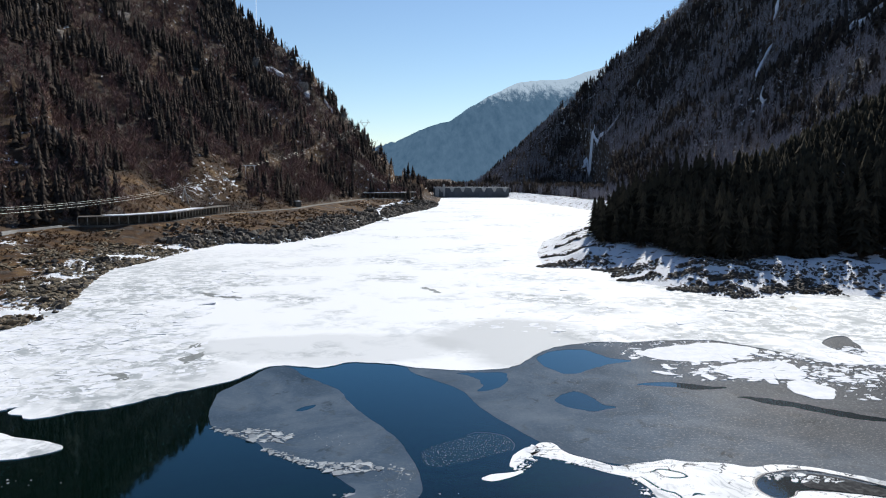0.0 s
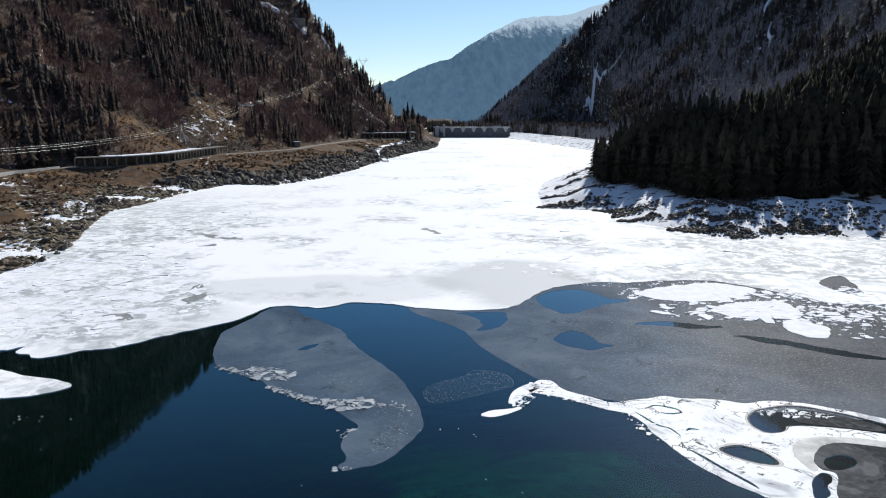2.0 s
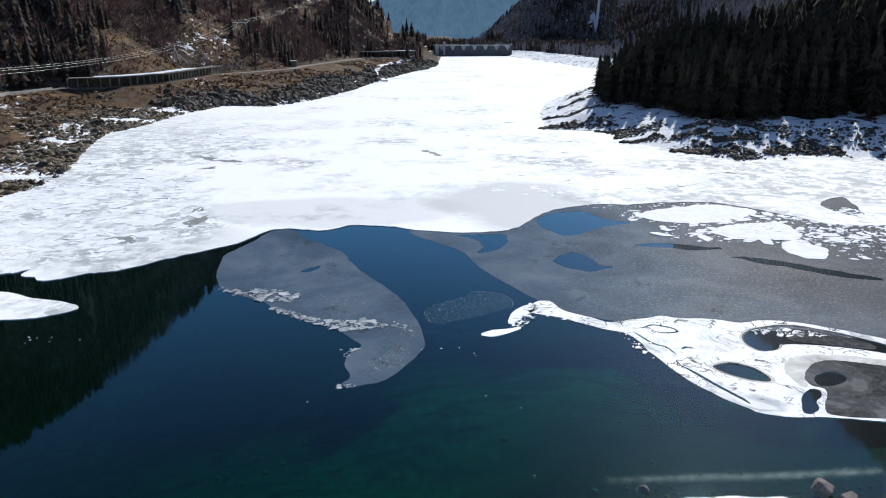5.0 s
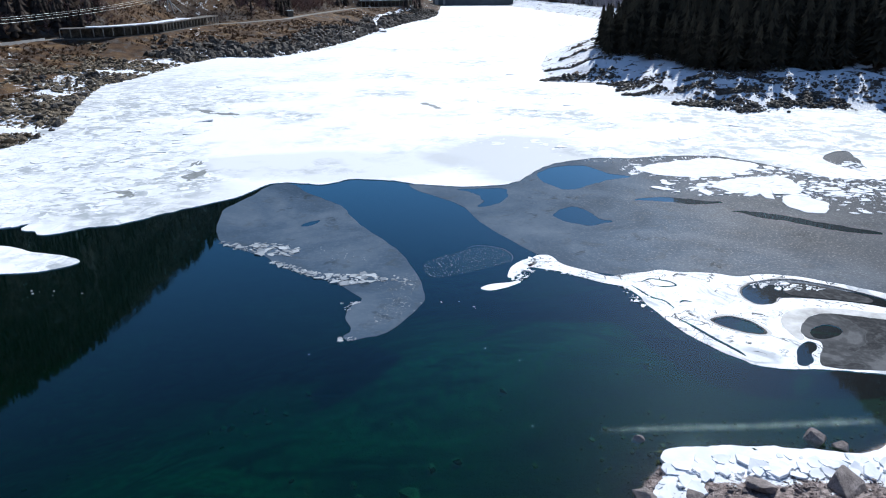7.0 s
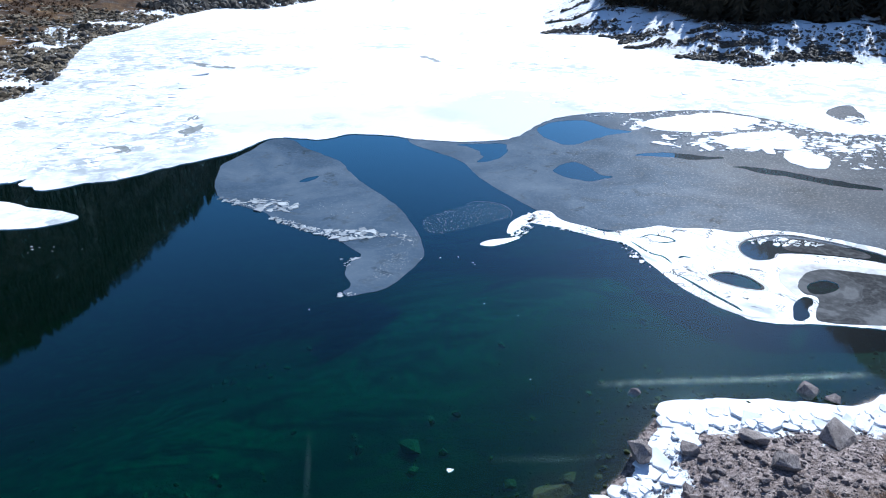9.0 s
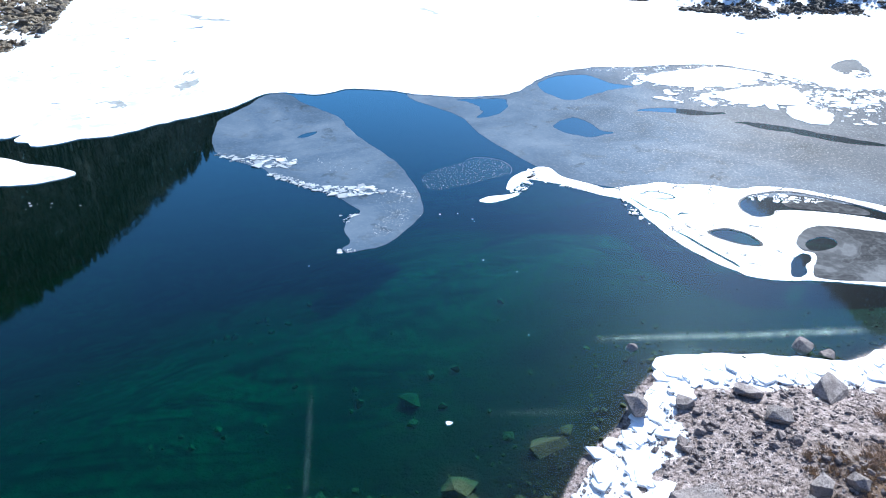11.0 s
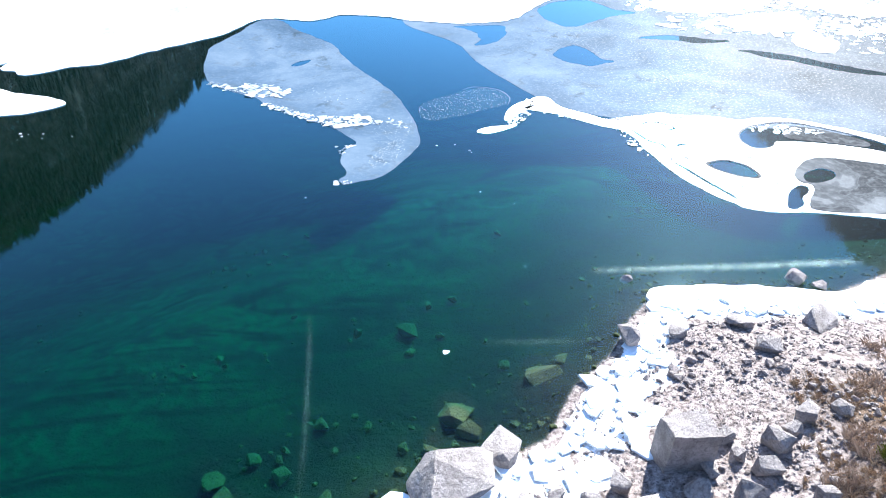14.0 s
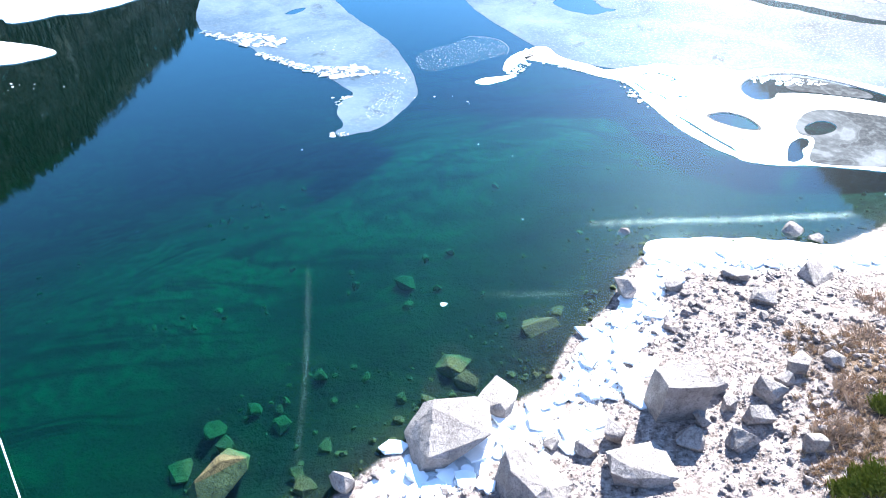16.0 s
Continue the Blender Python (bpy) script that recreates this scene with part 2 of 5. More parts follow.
def plain_material(name, c, rough=0.7, metal=0.0, spread=0.25, scale=3.0):
    m = Mat(name, rough, 0.3)
    m.b.inputs["Metallic"].default_value = metal
    m.color(m.ramp(m.noise(scale, 6, 0.65), [(0.3, tuple(v * (1 - spread) for v in c)), (0.7, tuple(min(1, v * (1 + spread)) for v in c))]))
    m.bump(m.noise(scale * 6, 5), 0.3, 0.02)
    return m.m


def snow_material():
    m = Mat("old_snow", 0.8, 0.2)
    m.color(m.ramp(m.noise(0.5, 5), [(0.3, (0.7, 0.73, 0.78)), (0.7, (0.86, 0.87, 0.9))]))
    m.bump(m.noise(1.0, 5), 0.4, 0.2)
    return m.m


def foliage_material(name, dark, light):
    m = Mat(name, 0.95, 0.03)
    m.color(m.mix(m.ramp(m.island(), [(0.0, 0.0), (1.0, 1.0)]), dark, light))
    return m.m


def trail_material():
    """Bright thin cloud: sunlight passes through it, and added emission brightens it."""
    m = Mat("glowing_ice_cloud")
    out = m.t.nodes["Material Output"]
    m.t.nodes.remove(m.b)
    white, through_, clear = m.add("ShaderNodeBsdfTranslucent"), m.add("ShaderNodeMixShader"), m.add("ShaderNodeBsdfTransparent")
    white.inputs[0].default_value = (1, 1, 1, 1)
    fac = m.math("MULTIPLY", m.attr("core"), m.ramp(m.noise(0.0017, 4), [(0.3, 0.45), (0.7, 1.0)]))
    m.link(fac, through_.inputs[0])
    m.link(clear.outputs[0], through_.inputs[1])
    glow, both = m.add("ShaderNodeEmission"), m.add("ShaderNodeAddShader")
    # Warm emission, so that the blue-tinted water mirrors it white.
    glow.inputs["Color"].default_value = (1.0, 0.62, 0.44, 1)
    m.link(m.attr("glow"), glow.inputs["Strength"])
    m.link(white.outputs[0], both.inputs[0])
    m.link(glow.outputs[0], both.inputs[1])
    m.link(both.outputs[0], through_.inputs[2])
    m.link(through_.outputs[0], out.inputs[0])
    return m.m


def haze_mountain_material():
    m = Mat("hazed_mountain_glow", 1.0, 0.0)
    squeeze = m.add("ShaderNodeVectorMath")
    squeeze.operation = "MULTIPLY"
    squeeze.inputs[1].default_value = (1.0, 0.12, 0.45)
    m.link(m.coords(), squeeze.inputs[0])
    z = m.add("ShaderNodeSeparateXYZ")
    m.link(m.coords(), z.inputs[0])
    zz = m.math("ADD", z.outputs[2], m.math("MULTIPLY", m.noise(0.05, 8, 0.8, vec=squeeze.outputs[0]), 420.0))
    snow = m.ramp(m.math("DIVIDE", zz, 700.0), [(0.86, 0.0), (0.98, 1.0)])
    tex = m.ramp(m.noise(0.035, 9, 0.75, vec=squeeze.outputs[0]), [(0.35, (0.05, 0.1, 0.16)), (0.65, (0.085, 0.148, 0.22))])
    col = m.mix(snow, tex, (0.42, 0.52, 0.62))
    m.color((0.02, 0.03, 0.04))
    # Haze blue and the mountain's brightness are put into its emission.
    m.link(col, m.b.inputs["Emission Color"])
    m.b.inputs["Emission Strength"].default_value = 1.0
    return m.m


M_LACE = snow_ice_material("refrozen_slush_ice", True)
M_GROUND, M_SNOWICE, M_GREYICE = terrain_material(), snow_ice_material(), grey_ice_material()
M_POOL = plain_material("wet_snow", (0.22, 0.235, 0.23), 0.6, 0, 0.3, 0.8)
M_PALESLUSH = plain_material("pale_slush", (0.4, 0.405, 0.41), 0.6, 0, 0.5, 0.35)
M_SLUSH, M_CHIP, M_FILM, M_SNOW = slush_material(), chip_material(), film_material(), snow_material()
M_WATER = water_material()
M_BOULDER = rock_material("granite_boulder", (0.19, 0.16, 0.15), (0.42, 0.37, 0.35), 1.3, 0.15, 0.35)
M_WETROCK = rock_material("algae_covered_rock", (0.02, 0.032, 0.01), (0.065, 0.085, 0.026), 1.0, 0.6, 0.4)
M_MOSSROCK = rock_material("mossy_slab", (0.06, 0.052, 0.022), (0.18, 0.145, 0.065), 1.0, 0.3, 0.6)
M_STONE = rock_material("shore_stone", (0.13, 0.102, 0.096), (0.4, 0.34, 0.322), 1.6, 0.6, 0.0)
M_SLAB = rock_material("brown_bank_slab", (0.12, 0.096, 0.064), (0.36, 0.29, 0.2))
M_DARKROCK = rock_material("dark_bank_rock", (0.05, 0.045, 0.04), (0.2, 0.175, 0.145))
M_BANKBRUSH = foliage_material("rusty_brush", (0.085, 0.05, 0.032), (0.2, 0.125, 0.07))
M_CRAG = rock_material("pale_crag", (0.2, 0.17, 0.145), (0.42, 0.37, 0.32), 0.15)
M_CONCRETE = plain_material("weathered_concrete", (0.13, 0.12, 0.108), 0.9, 0, 0.25, 0.6)
M_DAMWALL = plain_material("grey_dam_concrete", (0.11, 0.12, 0.13), 0.9, 0, 0.25, 0.12)
M_PILLAR = plain_material("streaked_concrete", (0.26, 0.24, 0.21), 0.9, 0, 0.3, 0.8)
M_PALECONC = plain_material("pale_concrete", (0.42, 0.42, 0.41), 0.9, 0, 0.15, 0.3)
M_ASPHALT = plain_material("road_surface", (0.2, 0.19, 0.17), 0.9, 0, 0.2, 0.5)
M_STEEL = plain_material("galvanised_steel", (0.62, 0.63, 0.64), 0.45, 0.7, 0.1)
M_WIRE = plain_material("aluminium_wire", (0.7, 0.68, 0.62), 0.35, 0.6, 0.05)
M_TRUNK = plain_material("bark", (0.09, 0.065, 0.05), 0.95, 0, 0.3, 4.0)
M_DRY = foliage_material("dry_grass", (0.2, 0.135, 0.09), (0.5, 0.38, 0.26))
M_GREEN = foliage_material("juniper_green", (0.09, 0.11, 0.02), (0.2, 0.21, 0.05))
M_BRUSH = foliage_material("bare_brush", (0.26, 0.19, 0.14), (0.46, 0.36, 0.28))
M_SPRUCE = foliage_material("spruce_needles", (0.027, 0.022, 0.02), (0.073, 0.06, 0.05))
# Grey twigs, made paler and bluer in place of the haze.
M_LARCH_HAZED = foliage_material("haze_grey_larch_twigs", (0.175, 0.17, 0.192), (0.36, 0.35, 0.388))
# Darker copy of spruce_needles: the spur's shade is in its colour.
M_SPRUCE_SHADED = foliage_material("shaded_spruce_needles", (0.02, 0.019, 0.015), (0.064, 0.057, 0.04))
M_TRAIL = trail_material()
M_LARCH = foliage_material("bare_twigs", (0.11, 0.068, 0.062), (0.25, 0.165, 0.148))
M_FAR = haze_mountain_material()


# ---------------------------------------------------------------- plan of the valley
LEFT_SHORE = [(-2, 1005), (-3, 900), (-8, 720), (-16, 660), (-26, 625), (-45, 524), (-57, 423), (-68, 369), (-84, 334), (-108, 341), (-115, 305), (-117, 267),
              (-121, 244), (-112, 212), (-99, 176), (-96, 156), (-99, 147), (-112, 118), (-135, 60), (-160, 0), (-190, -150)]
NEAR_SHORE = [(-95, -150), (-60, -60), (-30, -10), (-15, 10), (-6, 21), (-2.3, 24.5), (2.6, 26.5), (6.8, 28.7), (9.4, 33.3), (12.8, 36.7),
              (15, 40.6), (17.4, 43.2), (24.8, 44.0), (31.9, 43.3), (38.6, 46.4), (55, 54), (85, 66), (125, 90), (160, 130), (163, 175)]
RIGHT_SHORE = [(125, 189), (115, 194), (100.6, 194), (82, 185), (75, 199), (62, 215), (57, 246), (37, 250), (41, 301), (51, 350), (78, 418),
               (116, 488), (143, 590), (143, 640), (130, 738), (90, 1005)]
LAKE = np.array(LEFT_SHORE + NEAR_SHORE + RIGHT_SHORE, float)


def polar_ridge(rows):
    return np.array([(d * math.sin(radians(a)), d * math.cos(radians(a)), z) for a, d, z in rows])


RIDGE_LEFT = polar_ridge([(-80, 850, 600), (-52, 850, 510), (-38.5, 850, 440), (-29.2, 850, 366), (-17.6, 850, 240), (-14.3, 850, 203), (-11.2, 860, 170),
                          (-8.6, 880, 119), (-6.8, 900, 84), (-4.0, 950, 48), (-1.6, 1000, 22), (-0.7, 1040, 4)])
RIDGE_RIGHT = polar_ridge([(2.9, 1150, 4), (4.5, 1200, 38), (6.9, 1250, 80), (10, 1300, 164), (13.5, 1300, 233), (18.1, 1250, 313), (25, 1150, 420),
                           (33, 1050, 510), (47, 950, 590), (78, 900, 650)])
RIDGE_SPUR = np.array([(65, 272, 6), (108, 305, 22), (148, 296, 32), (197, 285, 46), (285, 268, 78), (415, 240, 140)], float)
ROAD = np.array([(-330, -150, 12), (-300, 60, 12), (-250, 170, 11), (-189.3, 288.9, 10), (-185.5, 306.7, 10), (-176.6, 323.3, 10), (-154.6, 334.2, 10), (-144.7, 358.2, 10), (-143.6, 401.4, 10), (-139.5, 430.2, 10), (-127, 442.9, 10), (-106.8, 486, 10), (-102.6, 538.2, 10), (-92.3, 602.9, 10), (-80.2, 669.9, 10), (-29.2, 717.8, 10), (-75, 800, 13), (-60, 1010, 16)], float)


CLEARINGS = np.array([(-168, 392, 20, 26), (-155, 470, 17, 30), (-154, 535, 9, 14), (-151, 605, 8, 24), (-129, 690, 7, 30)], float)


def segment_distance(p, line, closed=False):
    """Distance, height and side of the nearest point of a line, for many points."""
    best = np.full(len(p), 1e18)
    zz, side = np.zeros(len(p)), np.zeros(len(p))
    n = len(line)
    for i in range(n if closed else n - 1):
        a, b = line[i], line[(i + 1) % n]
        e = b[:2] - a[:2]
        k = np.clip(((p - a[:2]) @ e) / (e @ e), 0, 1)
        q = p - a[:2] - k[:, None] * e
        d = (q * q).sum(1)
        near = d < best
        best = np.where(near, d, best)
        if line.shape[1] > 2:
            zz = np.where(near, a[2] + k * (b[2] - a[2]), zz)
        side = np.where(near, e[0] * q[:, 1] - e[1] * q[:, 0], side)
    return np.sqrt(best), zz, side


def inside(p, poly):
    c = np.zeros(len(p), bool)
    for (x0, y0), (x1, y1) in zip(poly, np.roll(poly, -1, 0)):
        if y0 != y1:
            c ^= ((y0 > p[:, 1]) != (y1 > p[:, 1])) & (p[:, 0] < (x1 - x0) * (p[:, 1] - y0) / (y1 - y0) + x0)
    return c


def value_noise(p, scale, seed=0, octaves=4):
    """Smooth noise in -1..1 for many points of a plane."""
    total, amp, norm = np.zeros(len(p)), 1.0, 0.0
    for o in range(octaves):
        q = p / scale * 2 ** o + seed * 17.3 + o * 5.1
        i = np.floor(q).astype(np.int64)
        f = q - i
        f = f * f * (3 - 2 * f)

        def h(dx, dy):
            k = (i[:, 0] + dx) * 374761393 + (i[:, 1] + dy) * 668265263 + seed * 982451653
            k = (k ^ (k >> 13)) * 1274126177
            return ((k ^ (k >> 16)) & 0xFFFF) / 32767.5 - 1
        v = (h(0, 0) * (1 - f[:, 0]) + h(1, 0) * f[:, 0]) * (1 - f[:, 1]) + (h(0, 1) * (1 - f[:, 0]) + h(1, 1) * f[:, 0]) * f[:, 1]
        total, norm, amp = total + v * amp, norm + amp, amp * 0.5
    return total / norm


def smooth(a, b, x):
    k = np.clip((x - a) / (b - a), 0, 1)
    return k * k * (3 - 2 * k)


def land(p):
    """Ground height over the water level, and the masks bank, gravel and snow."""
    p = np.asarray(p, float)
    d, _, _ = segment_distance(p, LAKE, True)
    wet = inside(p, LAKE)
    x, y = p[:, 0], p[:, 1]
    left = (x < np.interp(y, [-200, 0, 60, 300, 1005, 2000], [-140, -40, -20, -30, 40, 40]))
    near = (~left) & (y < 110) & (x < 125)
    droad, zroad, sroad = segment_distance(p, ROAD)
    lakeside = sroad < 0
    bank_w = np.where(near, 60.0, 26.0)
    s = np.clip(d / bank_w, 0, 1)
    bank = np.where(near, 16.0, 7.0) * (0.35 * s + 0.65 * s * s * (3 - 2 * s))
    k = d / (d + np.maximum(droad - 3.5, 0) + 1e-6)
    k = np.where(lakeside, k, 1.0)
    bank = np.where(left, zroad * (0.55 * k + 0.45 * k * k), bank)
    beyond = np.where(left, np.where(lakeside, 0, np.clip(droad - 7, 0, None)), np.clip(d - bank_w - 9, 0, None))
    h = bank
    for ridge, power, rough in ((RIDGE_LEFT, 1.0, 16.0), (RIDGE_RIGHT, 1.45, 22.0), (RIDGE_SPUR, 0.9, 3.0)):
        dr, zr, side = segment_distance(p, ridge)
        k2 = beyond / (beyond + dr + 1e-6)
        m = bank + (zr - bank) * k2 ** power
        m = np.where(side > 0, zr - 0.55 * dr, m)
        m = m + value_noise(p, 130.0, 3, 5) * rough * smooth(10, 200, beyond)
        m = np.where(left | (x < -100), m, -100) if ridge is RIDGE_LEFT else np.where(left, -100, m)
        if ridge is RIDGE_SPUR:
            m = np.where((y > 120), m, -100)
        h = np.maximum(h, m)
    h = np.where(left & (droad < 5.5), zroad, h)
    level = np.where(left, smooth(5, 14, droad), 1.0)
    h = h + value_noise(p, 9.0, 5, 4) * np.where(near, 0.35, 1.3) * smooth(0, 12, d) * level
    h = h + value_noise(p, 1.4, 6, 3) * np.where(near, 0.12, 0.0) * smooth(0, 3, d)
    bed = -np.minimum(0.28 * d, 1.3 + 0.07 * d + 0.3 * np.maximum(d - 28, 0)) + value_noise(p, 9.0, 8, 3) * 0.5 * smooth(0, 6, d)
    h = np.where(wet, np.maximum(bed, -15), h + 0.02)
    bankm = np.where(wet, 0, np.where(left, np.where(lakeside, 1.0, 1 - smooth(5, 9, droad)), 1 - smooth(bank_w * 0.9, bank_w * 1.15, d)))
    grassy = smooth(11, 17, d + value_noise(p, 4.0, 12, 3) * 5) * smooth(18, 26, x)
    gravel = np.where(wet, 1.0, np.where(near, 1.0 - 0.85 * grassy, 0.0))
    snow = np.where(wet, -4.0, np.where(near, 3.0 * (1 - smooth(2.0, 7.0, d)) * smooth(0.3, 1.0, d) - 0.9, np.where(left, np.where(y > 690, 0.0, 2.9 * (1 - smooth(4, 30, d)) - 0.5 + 1.1 * value_noise(p, 26.0, 91, 2) * smooth(2, 8, d)), 1.7 * (1 - smooth(25, 45, d)) + 0.1)))
    bare = np.min(np.hypot((x[:, None] - CLEARINGS[:, 0]) / CLEARINGS[:, 2], (y[:, None] - CLEARINGS[:, 1]) / CLEARINGS[:, 3]), 1) + 0.45 * value_noise(p, 12.0, 93, 3)
    bare = np.where(left & ~wet, smooth(1.1, 0.8, bare), 0.0)
    bankm = np.maximum(bankm, bare)
    snow = snow + bare * np.where((y > 430) & (y < 500), 0.55, 0.0)
    bankm = np.where(left & (bare < 0.1) & (y > 690) & (d > 6) & (droad > 6), 0.0, bankm)
    return h, bankm, gravel, snow


def mesh_object(name, verts, faces, material, smooth_shade=False):
    me = bpy.data.meshes.new(name)
    me.from_pydata(np.asarray(verts).tolist(), [], faces.tolist() if isinstance(faces, np.ndarray) else faces)
    me.materials.append(material)
    if smooth_shade:
        me.polygons.foreach_set("use_smooth", np.ones(len(me.polygons), bool))
    me.update()
    return new(name, me)


def build_ground():
    az = np.concatenate([np.linspace(-180, -60, 40)[:-1], np.linspace(-60, -42, 40)[:-1], np.linspace(-42, 42, 460)[:-1], np.linspace(42, 60, 40)[:-1],
                         np.linspace(60, 180, 40)[:-1]])
    r = np.concatenate([np.geomspace(3, 20, 12)[:-1], np.geomspace(20, 60, 110)[:-1], np.geomspace(60, 150, 50)[:-1], np.geomspace(150, 520, 140)[:-1], np.geomspace(520, 1400, 75)[:-1],
                        np.geomspace(1400, 4600, 20)])
    A, R = np.meshgrid(np.radians(az), r)
    p = np.stack([R * np.sin(A), R * np.cos(A)], -1).reshape(-1, 2)
    h, bankm, gravel, snow = land(p)
    verts = np.column_stack([p, h])
    n, k = len(az), len(r)
    i, j = np.meshgrid(np.arange(n), np.arange(k - 1))
    a, b = j * n + i, j * n + (i + 1) % n
    faces = np.stack([a, b, b + n, a + n], -1).reshape(-1, 4)[:, ::-1]
    verts = np.vstack([verts, [[0, 0, land([(0.0, 0.0)])[0][0]]]])
    bankm, gravel, snow, h = (np.append(q, q[0]) for q in (bankm, gravel, snow, h))
    p = np.vstack([p, [[0, 0]]])
    faces = faces.tolist() + [[len(verts) - 1, i, (i + 1) % n] for i in range(n)]
    ob = mesh_object("ground", verts, faces, M_GROUND, True)
    for name, data in (("bank", bankm), ("gravel", gravel), ("snow", snow), ("wet", smooth(0.1, -0.08, h) * inside(p, LAKE)), ("silt", smooth(7.0, 24.0, segment_distance(p, LAKE, True)[0]))):
        ob.data.attributes.new(name, "FLOAT", "POINT").data.foreach_set("value", data.astype(np.float32))
    return tagged(ob, "brown rocky alpine valley slopes round a frozen reservoir", "ground", kind="structure")


build_ground()


# ---------------------------------------------------------------- water and ice
def densify(poly, step, wobble=0.0, seed=0, closed=True):
    """A closed outline resampled with an irregular edge."""
    out = []
    poly = [Vector(q) for q in poly]
    for _ in range(2):
        cut = [] if closed else poly[:1]
        for a, b in zip(poly, poly[1:] + (poly[:1] if closed else [])):
            cut += [a.lerp(b, 0.22), a.lerp(b, 0.78)]
        poly = cut + ([] if closed else poly[-1:])
    for a, b in zip(poly, poly[1:] + (poly[:1] if closed else [])):
        n = max(1, int((b - a).length / step))
        for i in range(n):
            q = a.lerp(b, i / n)
            w = noise.noise_vector((q.x * 0.45 + seed, q.y * 0.45, seed)) * wobble + noise.noise_vector((q.x * 1.7, q.y * 1.7, seed)) * wobble * 0.4
            out.append((q.x + w.x, q.y + w.y))
    return out


def slab(name, outline, z0, z1, material, holes=()):
    """A flat plate with an outline and holes."""
    bm = bmesh.new()
    edges = []
    for loop in (outline, *holes):
        vs = [bm.verts.new((x, y, z1)) for x, y in loop]
        edges += [bm.edges.new((a, b)) for a, b in zip(vs, vs[1:] + vs[:1])]
    bmesh.ops.triangle_fill(bm, use_beauty=True, use_dissolve=False, edges=edges, normal=(0, 0, 1))
    top = list(bm.faces)
    ex = bmesh.ops.extrude_face_region(bm, geom=top)
    for v in [g for g in ex["geom"] if isinstance(g, bmesh.types.BMVert)]:
        v.co.z = z0
    bmesh.ops.recalc_face_normals(bm, faces=bm.faces)
    me = bpy.data.meshes.new(name)
    bm.to_mesh(me)
    bm.free()
    me.materials.append(material)
    return new(name, me)


WATER_ROCKS = [(-13.0, 22.9, 4.6, 2.4, 0.65), (30.2, 45.6, 1.6, 1.0, 0.2), (31.6, 44.4, 1.25, 0.9, 0.6), (15.8, 45.6, 1.05, 0.55, 0.2), (0.95, 31.56, 2.8, 1.84, 0.5), (2.06, 29.8, 1.71, 1.79, 0.2), (7.44, 35.09, 3.29, 1.18, 0.3), (9.02, 36.58, 1.21, 0.56, 0.6), (-0.6, 28.44, 1.22, 1.14, 0.1), (-2.41, 28.82, 0.85, 0.77, 0.7), (-2.56, 26.71, 0.82, 0.52, 0.4), (-14.6, 26.9, 1.7, 1.2, 0.9), (-13.5, 25.8, 1.3, 1.0, 0.3), (-12.3, 28.6, 1.1, 0.8, 0.6), (-8.2, 31.3, 1.2, 0.9, 0.2), (-15.9, 24.1, 1.7, 0.74, 0.1), (-6.9, 25.18, 1.11, 0.52, 0.9), (-8.44, 23.17, 1.09, 0.8, 0.4), (-10.2, 27.4, 1.3, 0.7, 0.2), (-2.7, 41.2, 1.8, 1.0, 0.5), (4.96, 30.49, 0.71, 0.47, 0.3), (6.98, 30.07, 1.17, 0.62, 0.5), (10.94, 36.45, 0.69, 0.35, 0.1), (-7.78, 22.06, 1.42, 0.71, 0.3)]


def build_water():
    xs = np.concatenate([[-230, -120], np.linspace(-60, -13, 50), np.linspace(-12.7, 25, 126), np.linspace(26, 70, 46), [120, 200]])
    ys = np.concatenate([[-180, -60], np.linspace(0, 17, 18), np.linspace(17.3, 50, 110), np.linspace(51, 100, 50), [180, 1004]])
    X, Y = np.meshgrid(xs, ys)
    p = np.column_stack([X.ravel(), Y.ravel()])
    n = len(xs)
    ob = mesh_object("water", np.column_stack([p, 0 * X.ravel()]), [(j * n + i, j * n + i + 1, (j + 1) * n + i + 1, (j + 1) * n + i) for j in range(len(ys) - 1) for i in range(n - 1)], M_WATER)
    bed = land(p)[0]
    depth = np.clip(-bed, 0.05, 20)
    for x, y, w, h, turn in WATER_ROCKS:
        top = np.clip(0.6 * max(h, 0.45 * w) + land(np.array([(x, y)]))[0][0], -9, -0.15)
        near_ = smooth(0.62, 0.4, np.hypot(p[:, 0] - x, p[:, 1] - y) / w)
        depth = np.minimum(depth, depth + (-top - depth) * near_)
    ob.data.attributes.new("depth", "FLOAT", "POINT").data.foreach_set("value", depth.astype(np.float32))
    return tagged(ob, "clear green and deep blue still lake water", "water", kind="structure")


build_water()

WHITE_EDGE = [(-140, 104), (-67.2, 96.9), (-64.1, 99.7), (-63.8, 95.9), (-61.3, 95.7), (-60.8, 94.2), (-59, 94), (-56.5, 94.6), (-54.4, 97.1), (-52.4, 97.3), (-50.1, 98.1), (-47.5, 100.9), (-42.3, 106.2), (-37.1, 110.5), (-33.9, 114.7), (-32.7, 119.7), (-29.5, 121.5), (-25.5, 120.3), (-22.3, 119.6), (-19.4, 121.4), (-17.6, 123.7), (-9, 122.4), (-6.2, 120.1), (1.6, 118.2), (6.7, 118.2), (11.4, 119.2), (14.3, 121.8), (17, 126.9), (21.3, 133.4), (25.2, 136.1), (32.9, 138.9), (37.4, 137.9), (47.6, 140.2), (57.8, 140.1), (64.1, 132.9), (68.2, 128.5), (71.1, 123.5), (81.7, 120.3), (180, 148)]
FAR_EDGE = [(178, 220), (168, 570), (160, 740), (105, 1015), (-14, 1015), (-30, 760), (-60, 640), (-80, 480), (-150, 330), (-150, 150)]
